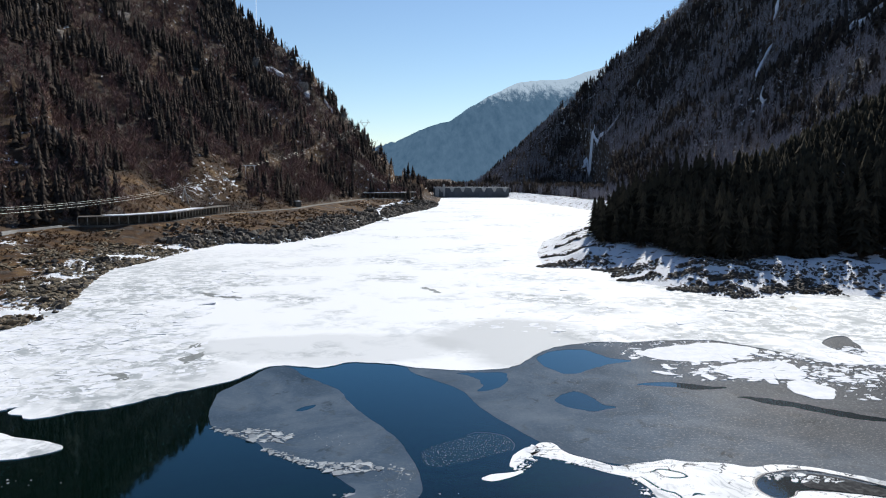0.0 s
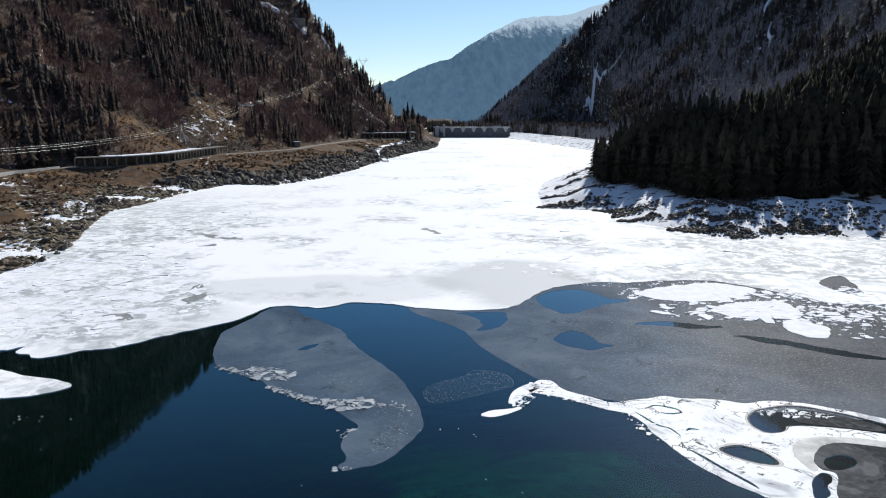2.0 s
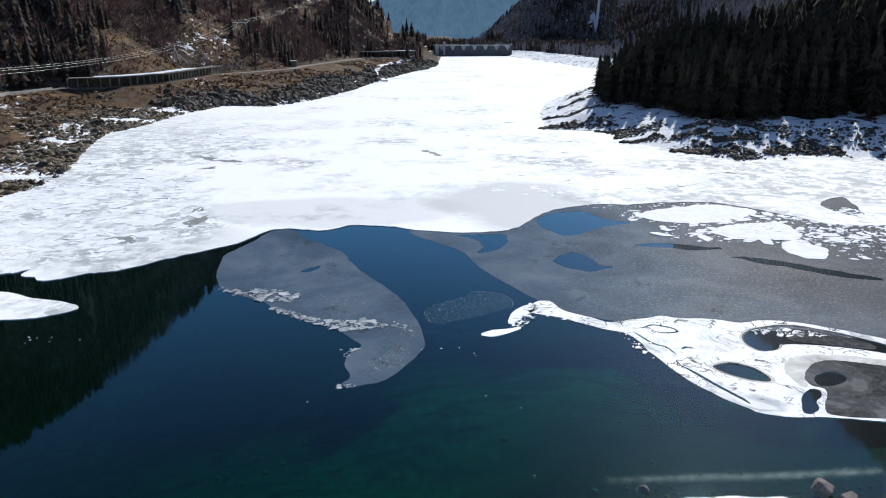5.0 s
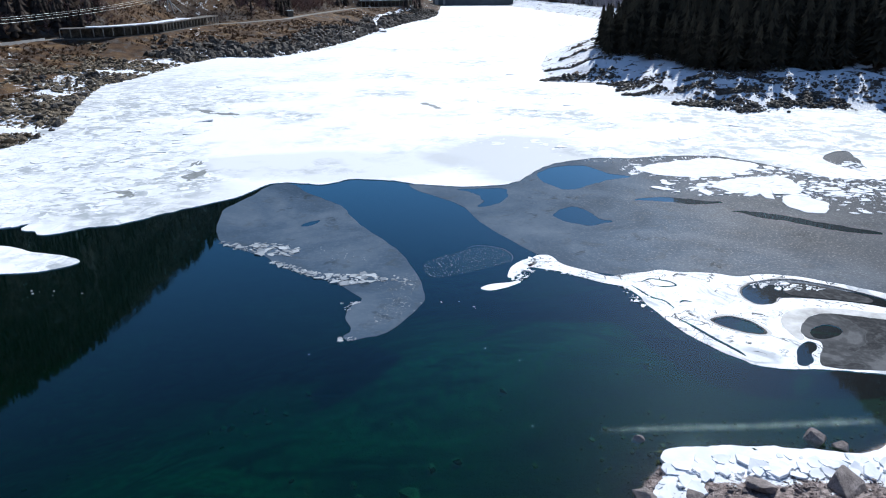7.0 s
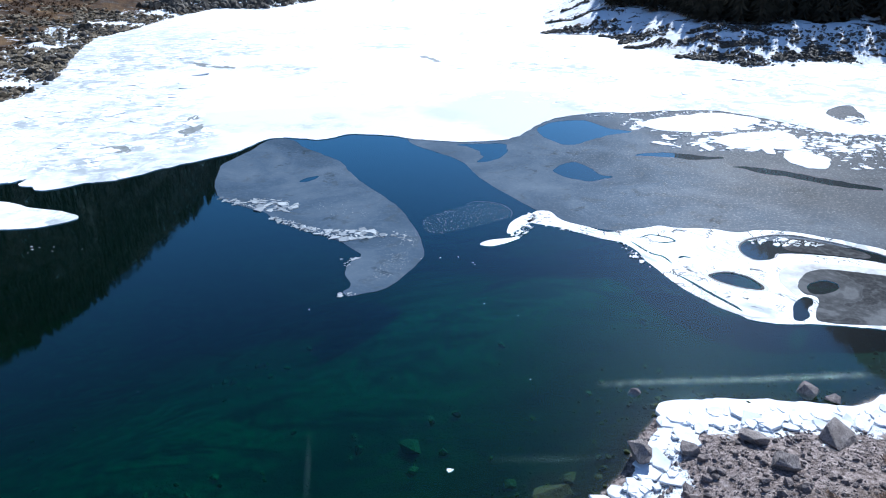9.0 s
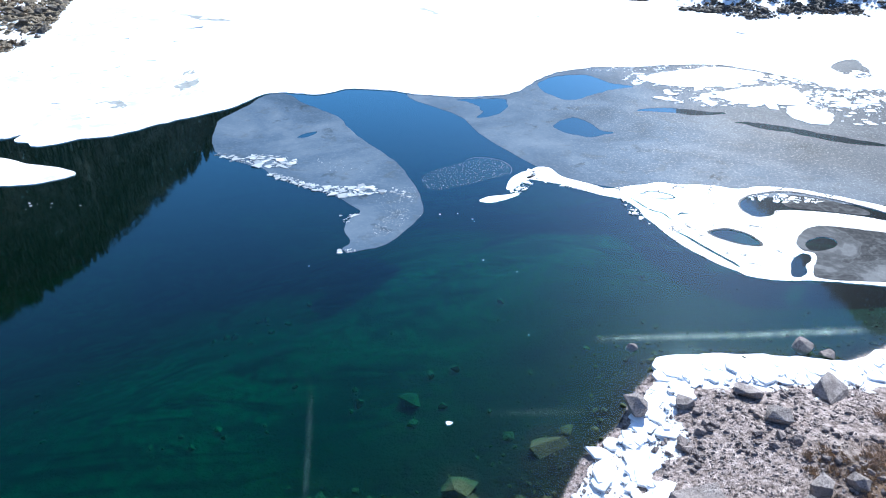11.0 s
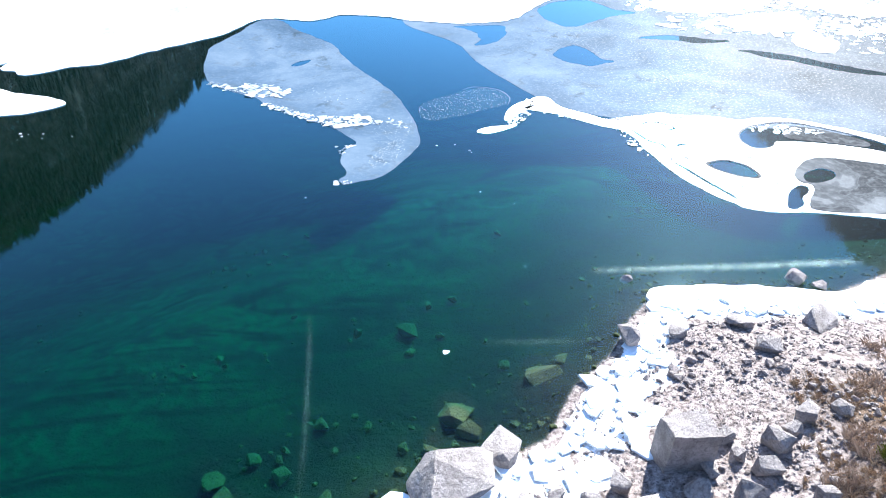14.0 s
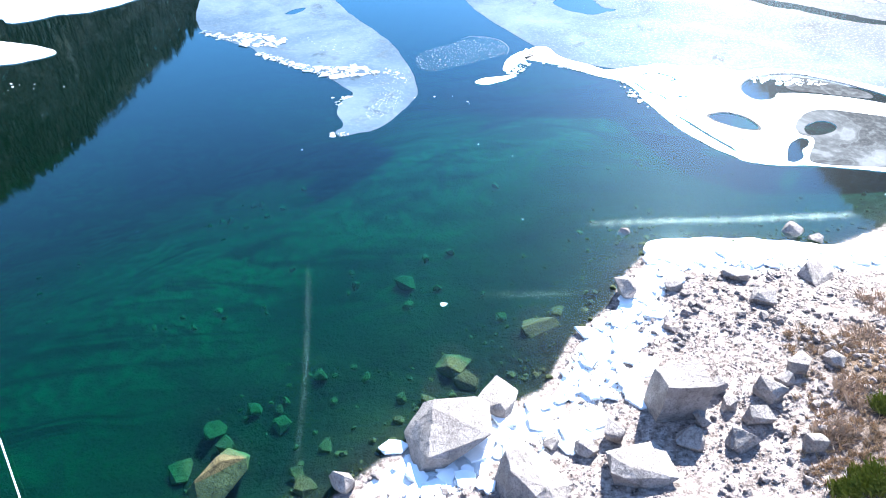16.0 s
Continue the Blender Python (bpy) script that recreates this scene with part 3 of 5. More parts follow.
WHITE_HOLE = [(78, 137.4), (83.6, 143.3), (87.2, 144.3), (85.3, 136.3), (82.8, 128.3), (79.5, 128.8), (78.3, 132.7)]
white = slab("ice_sheet", densify(WHITE_EDGE, 0.9, 0.5, 1, False) + densify(FAR_EDGE, 20, 0.0, 1, False), -0.12, 0.12, M_SNOWICE, [densify(WHITE_HOLE, 0.8, 0.5, 7)])
tagged(white, "snow-covered white lake ice reaching to the dam", "ice sheet", kind="structure")

TONGUE = [(-36.2, 106.2), (-33.7, 112), (-32.1, 119.3), (-29.5, 121.5), (-26.7, 119.2), (-24.6, 115.3), (-20.3, 110.9), (-16.5, 106.9), (-14.8, 102), (-11.4, 95.5), (-7.6, 89.7), (-5.3, 85.1), (-3.9, 80.8), (-2.5, 75.6), (-2.3, 71.1), (-3.2, 69), (-4.6, 66.1), (-6.5, 63.3), (-8.4, 62.8), (-10.1, 61.9), (-10.9, 63), (-9.8, 64.2), (-11.1, 67.1), (-11, 69.7), (-9.5, 71.9), (-11.4, 74.1), (-13.5, 76.5), (-17, 78.7), (-20.1, 81.4), (-22.7, 83.3), (-24.5, 85.6), (-27.6, 87.3), (-32.4, 90.8), (-34.8, 97.4), (-35.6, 102.2)]
tongue = tagged(slab("grey_ice_floe", densify(TONGUE, 0.5, 0.2, 2), -0.04, 0.02, M_GREYICE, [densify([(-22.3, 97.3), (-21, 99.4), (-19.2, 100.4), (-19.5, 98.6), (-20.6, 97.3)], 0.5, 0.15, 3)]),
       "tongue of thin grey translucent ice with brash along its edge", "ice floe")
FIELD = [(-6.5, 120.1), (-5.6, 116.9), (-2, 113), (1.4, 109.5), (3.6, 106.1), (5.3, 99.6), (7.9, 94.1), (10.7, 89.1), (12.5, 86), (14.8, 83), (18.3, 80.1), (21.9, 78.5), (28.8, 77.1), (36.8, 76.2), (51.6, 72.7)]
FIELD_HOLES = ([(17.1, 125.7), (21, 131.6), (25.9, 133.3), (29.1, 132.4), (31.7, 126.4), (36.7, 124.7), (31.3, 122.4), (27.6, 119.8), (22.6, 115.5), (19.5, 118)], [(1.5, 116.8), (6.6, 117.1), (11.5, 117.4), (11.3, 112.3), (8.9, 107.5), (5.1, 106.1), (6.7, 109.1), (6, 114)], [(17, 101.7), (20.1, 106.8), (22.7, 105.9), (24.3, 100.3), (26.7, 99.5), (22.7, 96.9), (20.2, 97.7)], [(31.8, 110.4), (37.6, 112), (40.9, 110.3), (45.3, 109), (47.3, 108.1), (41.6, 106.9), (38.5, 108.8), (34.8, 109.1)], [(45.7, 104.2), (48.8, 103.9), (54.6, 101.1), (59.4, 96.9), (64.7, 93.6), (64, 92.5), (58.1, 94.7), (53.3, 98.4), (49.2, 100.9)])
tagged(slab("grey_ice_field", densify(FIELD, 0.6, 0.15, 3, False) + [(110, 80), (150, 110), (150, 150), (39, 143), (20, 138), (0, 123)], -0.04, 0.02, M_GREYICE,
            [densify(q, 0.5, 0.55, 20 + i) for i, q in enumerate(FIELD_HOLES)]),
       "wide sheet of thin grey wet ice with open leads", "ice sheet", kind="structure")
LACE = [(10.6, 81.6), (12.4, 85.4), (14.5, 85.4), (15.4, 81.9), (18.3, 80.1), (20.7, 78), (22.3, 78.6), (26.1, 79.6), (28.1, 80.3), (29.6, 79.3), (33.8, 79.2), (36.8, 77.8), (40, 78.7), (43.3, 78.3), (47.7, 76.1), (52, 73.3), (56.7, 68.6), (47.5, 53.9), (42.2, 55.1), (38.4, 55.8), (35, 56.2), (32.8, 56.1), (31, 56.6), (29.8, 57), (29.6, 57.7), (27.8, 59.3), (26.1, 62), (24.8, 65.2), (24, 68.2), (23.3, 70.2), (22.9, 73.1), (22, 75), (20.5, 75.7), (19, 76.5), (16.6, 78.5), (14.4, 80.1), (12.3, 80.8)]
LACE_HOLES = ([(35.8, 74.3), (38.2, 76.3), (42.8, 77.3), (47.1, 75), (50.7, 72.1), (53.4, 68.4), (52.5, 67.1), (49.3, 69.8), (45, 71.2), (39.6, 72.1), (38.6, 70.4), (36, 69.9), (35.2, 71.9)], [(29.2, 66.4), (31.7, 67.2), (33.5, 65.9), (34.1, 63.9), (33.6, 63.1), (31.9, 63.5), (30.1, 64.9)], [(38.8, 63.9), (41.1, 65.4), (42.5, 64.6), (42.1, 63.1), (39.8, 61.9), (38.4, 61.9)], [(35.7, 60.1), (37.3, 61.6), (38.3, 61.2), (37.6, 59.8), (36.6, 59), (36.3, 57.7), (35, 56.6), (34.3, 56.9), (34.7, 58.2)])


def split_line(line, width):
    """The outline of a narrow open crack along a line."""
    pts = [Vector(q) for q in line]
    near_side, far_side = [], []
    for i, q in enumerate(pts):
        e = (pts[min(i + 1, len(pts) - 1)] - pts[max(i - 1, 0)]).normalized()
        n = Vector((-e.y, e.x)) * width * (0.5 if 0 < i < len(pts) - 1 else 0.2)
        near_side.append(tuple(q + n))
        far_side.append(tuple(q - n))
    return near_side + far_side[::-1]


LACE_CRACKS = [split_line([(25.85, 66.57), (26.78, 65.03), (27.73, 62.79), (28.76, 61.01), (29.64, 59.42), (29.9, 58.6)], 0.42),
               split_line([(22.9, 75.5), (23.5, 74.15), (24.0, 72.9), (24.6, 71.8), (25.67, 71.25), (26.19, 69.18)], 0.34),
               split_line([(24.32, 76.39), (25.74, 77.5), (26.76, 77.1), (28.06, 76.36), (28.47, 75.3), (26.91, 74.91), (25.8, 75.3)], 0.36),
               split_line([(27.2, 70.6), (27.9, 71.2), (28.8, 70.8)], 0.5)]
lace = tagged(slab("white_ice_floe", densify(LACE, 0.4, 0.16, 4), -0.06, 0.07, M_LACE, [densify(q, 0.4, 0.12, 30 + i) for i, q in enumerate(LACE_HOLES)] + [densify(q, 0.3, 0.08, 36) for q in LACE_CRACKS]),
              "white refrozen slush ice with dark open holes", "ice floe")
for pts in ([(42.1, 76.2), (44.8, 75.8), (47.3, 74.2), (50.1, 71.5), (49.3, 70.2), (45.2, 71.5), (40.2, 72.6)],):
    inner = slab("slush_layer", densify(pts, 0.4, 0.12, 41), -0.03, 0.03, M_SLUSH)
    inner.parent = lace
for i, pts in enumerate(([(-59.9, 114.6), (-59.2, 116.3), (-56.6, 116.3), (-53.3, 113.9), (-54.8, 112.2), (-57.7, 112.3)], [(-49.4, 122.1), (-49.7, 128.9), (-46.2, 131.9), (-46, 127.2), (-47.4, 122.5)], [(-52.1, 134.7), (-50.6, 138), (-48.1, 136), (-50.3, 132.9)], [(-7.4, 206.4), (-4.2, 207.4), (-0.4, 199.3), (-1.4, 195.5), (-4.5, 202.3)], [(90, 174.7), (93, 176.9), (94.1, 174.6), (90.5, 170.9)], [(-74.4, 198.6), (-67.1, 196.6), (-57.2, 190.1), (-57, 187.5), (-65, 190.2)])):
    tagged(slab("slush_pool", densify(pts, 0.5, 1.3, 90 + i), 0.1, 0.13, M_POOL), "grey wet patch in the snow on the ice", "slush", "grey patches on the ice")
grey = slab("slush_layer", densify([(38, 64.3), (40.4, 67.1), (42.5, 67.9), (47.3, 66.6), (51.1, 65.1), (52.2, 62.4), (46.4, 55.2), (42.6, 55.8), (39.1, 56), (36.3, 56.6), (37, 58.2), (38.4, 60.3), (38.9, 61.6), (37.6, 62.1)], 0.4, 0.12, 40), 0.06, 0.085, M_SLUSH, [densify(LACE_HOLES[2], 0.4, 0.12, 32)])
grey.parent = lace
for i, (pts, text, thick) in enumerate((
        ([(37.1, 130.1), (41.2, 132.7), (46.1, 135.4), (56.6, 138.6), (63, 134.3), (62, 129.4), (54.9, 125.7), (48.6, 123.4), (43.6, 124.2), (39.9, 126.3)], "long white snow-covered floe in grey ice", 0.1),
        ([(48, 118.8), (53.6, 122.5), (58.4, 123.7), (63, 124.4), (64.7, 121.3), (63.6, 114.1), (60.1, 112.1), (57.8, 113.5), (51.6, 112.8), (49.3, 115.6)], "ragged white floe lying on grey ice", 0.1),
        ([(58.1, 111.7), (61.6, 112.4), (64.1, 108), (62.7, 104.6), (60, 102), (57.3, 103.1), (56.1, 106.7)], "small rounded white floe on grey ice", 0.1),
        ([(-95, 91)] + [(-62.6, 89.7), (-59.4, 88.4), (-57.5, 87.1), (-52.5, 85.9), (-49, 84.3), (-48.6, 82.9), (-49.8, 81.6), (-52.3, 80.2), (-56, 79.4)] + [(-95, 79)], "rounded white ice floe beside dark water", 0.12),
        ([(4.1, 74.7), (5.8, 76.1), (8.3, 76.4), (9.4, 77.2), (9.6, 76.5), (7.8, 75.1), (5.7, 74)], "narrow white ice strip on dark water", 0.06),
        ([(7.8, 78.1), (8.7, 81.2), (9.9, 83.1), (12.1, 84.6), (12.6, 82.7), (10.5, 80.7), (8.7, 77.7)], "small knot of white broken ice", 0.07))):
    tagged(slab("white_ice_floe", densify(pts, 0.4, 0.6 if i < 3 else 0.12, 50 + i), -0.08, thick, M_SNOW if i < 3 else M_SNOWICE), text, "ice floe")


def swell(poly, k, push=0.0):
    """An outline grown about its middle."""
    cx, cy = sum(q[0] for q in poly) / len(poly), sum(q[1] for q in poly) / len(poly)
    return [(cx + (x - cx) * k + push * (x - cx) / (math.hypot(x - cx, y - cy) + 0.1), cy + (y - cy) * k + push * (y - cy) / (math.hypot(x - cx, y - cy) + 0.1)) for x, y in poly]


for i, (k, push) in enumerate(((1.02, 0.35), (1.12, 0.5))):
    hole = LACE_HOLES[i]
    for material, name, grow, lift in ((M_PALESLUSH, "pale_rim", 1.0, 0.078), (M_SLUSH, "grey_rim", 0.45, 0.084)):
        ring = slab(name, densify(swell(hole, 1 + (k - 1) * grow, push * grow), 0.4, 0.14, 70 + i), 0.06, lift, material, [densify(hole, 0.4, 0.12, 30 + i)])
        ring.parent = lace
spread = slab("pale_rim", densify([(36.4, 65.5), (38.6, 68.6), (42.6, 69.3), (47.6, 68.2), (52.6, 66.4), (52.2, 62.4), (51.1, 65.1), (47.3, 66.6), (42.5, 67.9), (40.4, 67.1), (38, 64.3), (37.6, 62.1), (36.6, 61.6)], 0.4, 0.15, 76), 0.06, 0.08, M_PALESLUSH)
spread.parent = lace
film = slab("ice_film", densify([(-3.1, 81.7), (-1.9, 83.9), (1.1, 86.1), (5.1, 88.9), (8.2, 87.9), (9.4, 85.4), (8.9, 83.1), (6.2, 81.6), (3.9, 80.2), (0.3, 78.1), (-2.1, 78.1)], 0.5, 0.15, 60), -0.01, 0.008, M_FILM)
FILM_RIM = [(3.2, 88.0), (4.5, 89.2), (6.2, 88.9), (8.0, 88.1), (9.0, 86.5), (9.4, 84.8), (8.8, 82.9)]
rim = slab("rim", densify(split_line(FILM_RIM, 0.16), 0.3, 0.08, 62), -0.01, 0.012, M_GREYICE)
rim.parent = film
tagged(film, "faint frosted film of new ice", "ice film", kind="structure")
tagged(slab("ice_shelf", densify([(16.6, 42.6), (17, 43.6), (18.4, 44.2), (21.3, 44.4), (24.6, 44.5), (28.2, 44), (31.3, 43.7), (33.5, 43.4), (37.9, 45.8), (35.8, 41.9), (32.3, 40.9), (27.4, 40), (22.2, 40.2), (19.6, 39.1), (17.3, 38.5), (14.5, 37.7), (14.4, 38.6), (15.9, 40.6), (17.5, 41.6)], 0.3, 0.45, 61), -0.05, 0.3, M_SNOWICE), "snow-white ice shelf along the stony shore", "ice shelf", kind="structure")


def plates(name, areas, material, label, seed):
    """Many broken ice plates, lying loosely tilted, as one object."""
    rng = np.random.default_rng(seed)
    V, Fc = [], []
    for cx, cy, rx, ry, turn, n, s0, s1, tilt, z0 in areas:
        for _ in range(n):
            a, r = rng.uniform(0, 6.28), math.sqrt(rng.uniform(0, 1))
            u, v = rx * r * math.cos(a), ry * r * math.sin(a)
            c, s = math.cos(radians(turn)), math.sin(radians(turn))
            x, y = cx + u * c - v * s, cy + u * s + v * c
            size = s0 + (s1 - s0) * rng.uniform() ** 3
            k = rng.integers(5, 9)
            ang = np.sort(rng.uniform(0, 6.28, k))
            rad = size * rng.uniform(0.55, 1.0, k) * 0.5
            el = rng.uniform(0.3, 0.9)
            t1, ph = rng.normal(0, tilt), rng.normal(0.45, 0.7)
            px, py = rad * np.cos(ang), rad * np.sin(ang) * el
            px, py = px * math.cos(ph) - py * math.sin(ph), px * math.sin(ph) + py * math.cos(ph)
            z = z0 + abs(t1) * size * 0.3 + px * t1
            th = 0.05 + 0.04 * size
            b = len(V)
            V += list(zip(px + x, py + y, z)) + list(zip(px + x, py + y, z - th))
            Fc.append(list(range(b, b + k)))
            Fc += [[b + i, b + k + i, b + k + (i + 1) % k, b + (i + 1) % k] for i in range(k)]
    return tagged(mesh_object(name, V, Fc, material), label, "ice plates", kind="stuff")


plates("brash_ice", [
    (68, 122, 30, 10, 12, 520, 0.5, 5.0, 0.02, 0.1), (50, 128, 16, 6, -8, 200, 0.4, 3.0, 0.02, 0.08), (82, 112, 22, 7, 20, 200, 0.5, 4.0, 0.02, 0.07),
    (70, 114, 9, 7, 10, 260, 0.3, 2.6, 0.03, 0.09), (78, 128, 12, 8, 0, 300, 0.4, 3.0, 0.03, 0.12), (45, 140, 22, 5, 4, 200, 0.4, 2.6, 0.02, 0.1),
], M_SNOW, "broken white floes crowded on grey ice", 71)
plates("ice_plates", [
    (-75, 135, 26, 34, 25, 900, 0.8, 7.0, 0.018, 0.12), (-60, 112, 22, 10, 35, 300, 0.6, 4.5, 0.025, 0.12), (-80, 190, 26, 60, -8, 420, 0.8, 7.0, 0.03, 0.12),
    (20, 215, 22, 60, -12, 200, 0.8, 6.0, 0.025, 0.12), (50, 160, 45, 16, 5, 260, 0.8, 6.0, 0.025, 0.12),
], M_SNOW, "buckled white ice plates frozen together", 72)
chips = plates("brash_litter", [
    (-23.8, 88.0, 4.0, 2.2, -20, 130, 0.4, 2.6, 0.05, 0.06), (-29.5, 89.2, 3.2, 0.9, -32, 50, 0.3, 1.5, 0.06, 0.05), (-20.2, 81.6, 3.6, 0.7, -34, 70, 0.3, 1.5, 0.06, 0.05),
    (-11.5, 77.8, 4.2, 1.4, -4, 120, 0.4, 2.8, 0.05, 0.07), (-16.5, 79.2, 2.6, 0.8, -30, 50, 0.3, 1.5, 0.06, 0.05), (-5.8, 77.2, 2.2, 1.0, -30, 12, 0.8, 2.4, 0.04, 0.05),
    (-11, 70.2, 1.2, 1.2, 0, 16, 0.3, 1.5, 0.05, 0.05), (-10.3, 62.4, 1.0, 0.5, 0, 14, 0.3, 1.1, 0.05, 0.05), (-5.6, 75.5, 2.4, 4.0, -10, 140, 0.08, 0.28, 0.03, 0.04),
    (-5.8, 69.2, 1.5, 3.8, -22, 260, 0.08, 0.3, 0.03, 0.04), (-14, 86, 5, 2, -30, 60, 0.08, 0.3, 0.03, 0.04),
], M_CHIP, "loose grey-white ice shards along the floe edge", 73)
chips.parent = tongue
del chips["category"]
plates("white_shards", [
    (11.7, 83.2, 1.4, 1.1, 0, 40, 0.3, 1.4, 0.05, 0.1), (10, 79.5, 1.3, 2.6, -30, 60, 0.2, 1.3, 0.06, 0.1), (42, 75.2, 4.2, 0.8, -14, 50, 0.3, 1.6, 0.05, 0.05), (16, 79.5, 4.0, 1.0, -28, 40, 0.2, 1.1, 0.05, 0.09), (23, 73, 1.6, 5, 12, 36, 0.3, 1.5, 0.05, 0.1),
    (40, 75, 5.5, 0.7, -12, 26, 0.3, 1.6, 0.05, 0.04), (-48, 74, 6, 1.5, 10, 8, 0.2, 0.7, 0.02, 0.02), (0, 70, 4, 3, 0, 6, 0.15, 0.4, 0.02, 0.02),
    (45, 52, 5, 2, 0, 5, 0.2, 0.7, 0.02, 0.02), (-12, 55, 25, 12, 0, 5, 0.1, 0.25, 0.02, 0.02), (0.4, 36.8, 0.15, 0.1, 0, 2, 0.45, 0.55, 0.05, 0.04),
], M_SNOWICE, "scattered small white ice pieces on the water", 74)
# ---------------------------------------------------------------- distant mountain
def build_far():
    rows = [(-40, 400), (-20, 330), (-10, 120), (-4.9, 150), (-2, 232), (0.7, 280), (3.9, 392), (6.1, 445), (10, 462), (20, 620), (40, 500)]
    az = np.linspace(-40, 40, 321)
    top = np.interp(az, [a for a, _ in rows], [z for _, z in rows])
    verts, n = [], 28
    for i, (a, z) in enumerate(zip(az, top)):
        for j in range(n):
            k = j / (n - 1)
            d = 2100 + 1500 * k
            w = noise.fractal((a * 0.35, k * 3, 4.0), 0.7, 2.0, 5)
            hh = -40 + (z * 3600 / 3200 + 40) * k ** 1.1 + w * 45 * k * (1.0 if k < 0.98 else 0.25)
            verts.append((d * math.sin(radians(a)), d * math.cos(radians(a)), hh))
    faces = [(i * n + j, (i + 1) * n + j, (i + 1) * n + j + 1, i * n + j + 1) for i in range(len(az) - 1) for j in range(n - 1)]
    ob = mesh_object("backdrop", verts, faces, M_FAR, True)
    tagged(ob, "hazy blue distant mountain with a snowy top", "mountain", kind="structure")


build_far()


# ---------------------------------------------------------------- trees
def conifer_mesh(rng, tiers, sides, trunk=True):
    """A spruce of height 1 as arrays: jagged overlapping skirts."""
    verts, faces = [], []
    for t in range(tiers):
        k = t / tiers
        z_low, z_top = 0.06 + 0.94 * k * 0.97, min(1.0, 0.06 + 0.94 * (k + 1.7 / tiers))
        r = 0.17 * (1 - k) ** 0.85 + 0.012
        base = len(verts)
        verts.append((0, 0, z_top))
        turn = rng.uniform(0, 6.28)
        for s in range(sides * 2):
            a = turn + math.pi * s / sides
            rr = r * (rng.uniform(0.8, 1.2) if s % 2 == 0 else rng.uniform(0.4, 0.6))
            verts.append((rr * math.cos(a), rr * math.sin(a), z_low - (0.02 if s % 2 == 0 else -0.03) + rng.uniform(-0.02, 0.02)))
        m = sides * 2
        faces += [(base, base + 1 + s, base + 1 + (s + 1) % m) for s in range(m)]
    return np.array(verts), np.array(faces)


def bare_mesh(rng, twigs, wide=0.3):
    """A bare broadleaf tree or larch of height 1: thin blades of limbs and twigs in an oval crown."""
    verts, faces = [], []

    def blade(p0, p1, w):
        d = np.subtract(p1, p0)
        u = np.cross(d, (rng.uniform(-1, 1), rng.uniform(-1, 1), rng.uniform(-1, 1)))
        u = u / (np.linalg.norm(u) + 1e-6) * w
        b = len(verts)
        verts.extend([tuple(np.add(p0, u)), tuple(np.subtract(p0, u)), tuple(p1)])
        faces.append((b, b + 1, b + 2))
    blade((0, 0, 0), (0, 0, 0.9), 0.016)
    blade((0, 0, 0), (0.01, 0, 0.85), 0.016)
    for i in range(twigs):
        z = rng.uniform(0.2, 0.98)
        a = rng.uniform(0, 6.28)
        r = wide * math.sqrt(max(0.03, 1 - ((z - 0.55) / 0.47) ** 2)) * rng.uniform(0.6, 1.1)
        k = rng.uniform(0.0, 0.45)
        root = max(0.12, z - rng.uniform(0.12, 0.3))
        blade((r * k * math.cos(a), r * k * math.sin(a), root), (r * math.cos(a), r * math.sin(a), z), 0.017)
    return np.array(verts), np.array(faces)


def bush_mesh(rng, stems):
    """A low bush of height 1: stems that spread from one foot."""
    verts, faces = [], []
    for i in range(stems):
        a, o = rng.uniform(0, 6.28), rng.uniform(0.1, 0.9)
        ln = rng.uniform(0.6, 1.0)
        tip = (math.cos(a) * o * ln, math.sin(a) * o * ln, ln * (1.05 - 0.55 * o))
        b = len(verts)
        w, t = 0.075, rng.uniform(0, 6.28)
        verts += [(w * math.cos(t), w * math.sin(t), 0), (-w * math.cos(t), -w * math.sin(t), 0), tip]
        faces += [(b, b + 1, b + 2)]
    return np.array(verts), np.array(faces)


def scatter(name, shapes, places, heights, material, label, category):
    """Joins many copies of a few shapes into one object."""
    rng = np.random.default_rng(5)
    V, Fc, off = [], [], 0
    for (x, y, z), h in zip(places, heights):
        v, f = shapes[rng.integers(len(shapes))]
        a = rng.uniform(0, 6.28)
        c, s = math.cos(a), math.sin(a)
        w = h * rng.uniform(0.95, 1.4)
        V.append(np.column_stack([(v[:, 0] * c - v[:, 1] * s) * w + x, (v[:, 0] * s + v[:, 1] * c) * w + y, v[:, 2] * h + z]))
        Fc.append(f + off)
        off += len(v)
    V, Fc = np.concatenate(V), np.concatenate(Fc)
    me = bpy.data.meshes.new(name)
    me.vertices.add(len(V))
    me.vertices.foreach_set("co", V.astype(np.float32).ravel())
    me.loops.add(Fc.size)
    me.loops.foreach_set("vertex_index", Fc.astype(np.int32).ravel())
    me.polygons.add(len(Fc))
    me.polygons.foreach_set("loop_start", np.arange(0, Fc.size, 3, dtype=np.int32))
    me.materials.append(material)
    me.update(calc_edges=True)
    me.validate()
    return tagged(new(name, me), label, category, kind="stuff")


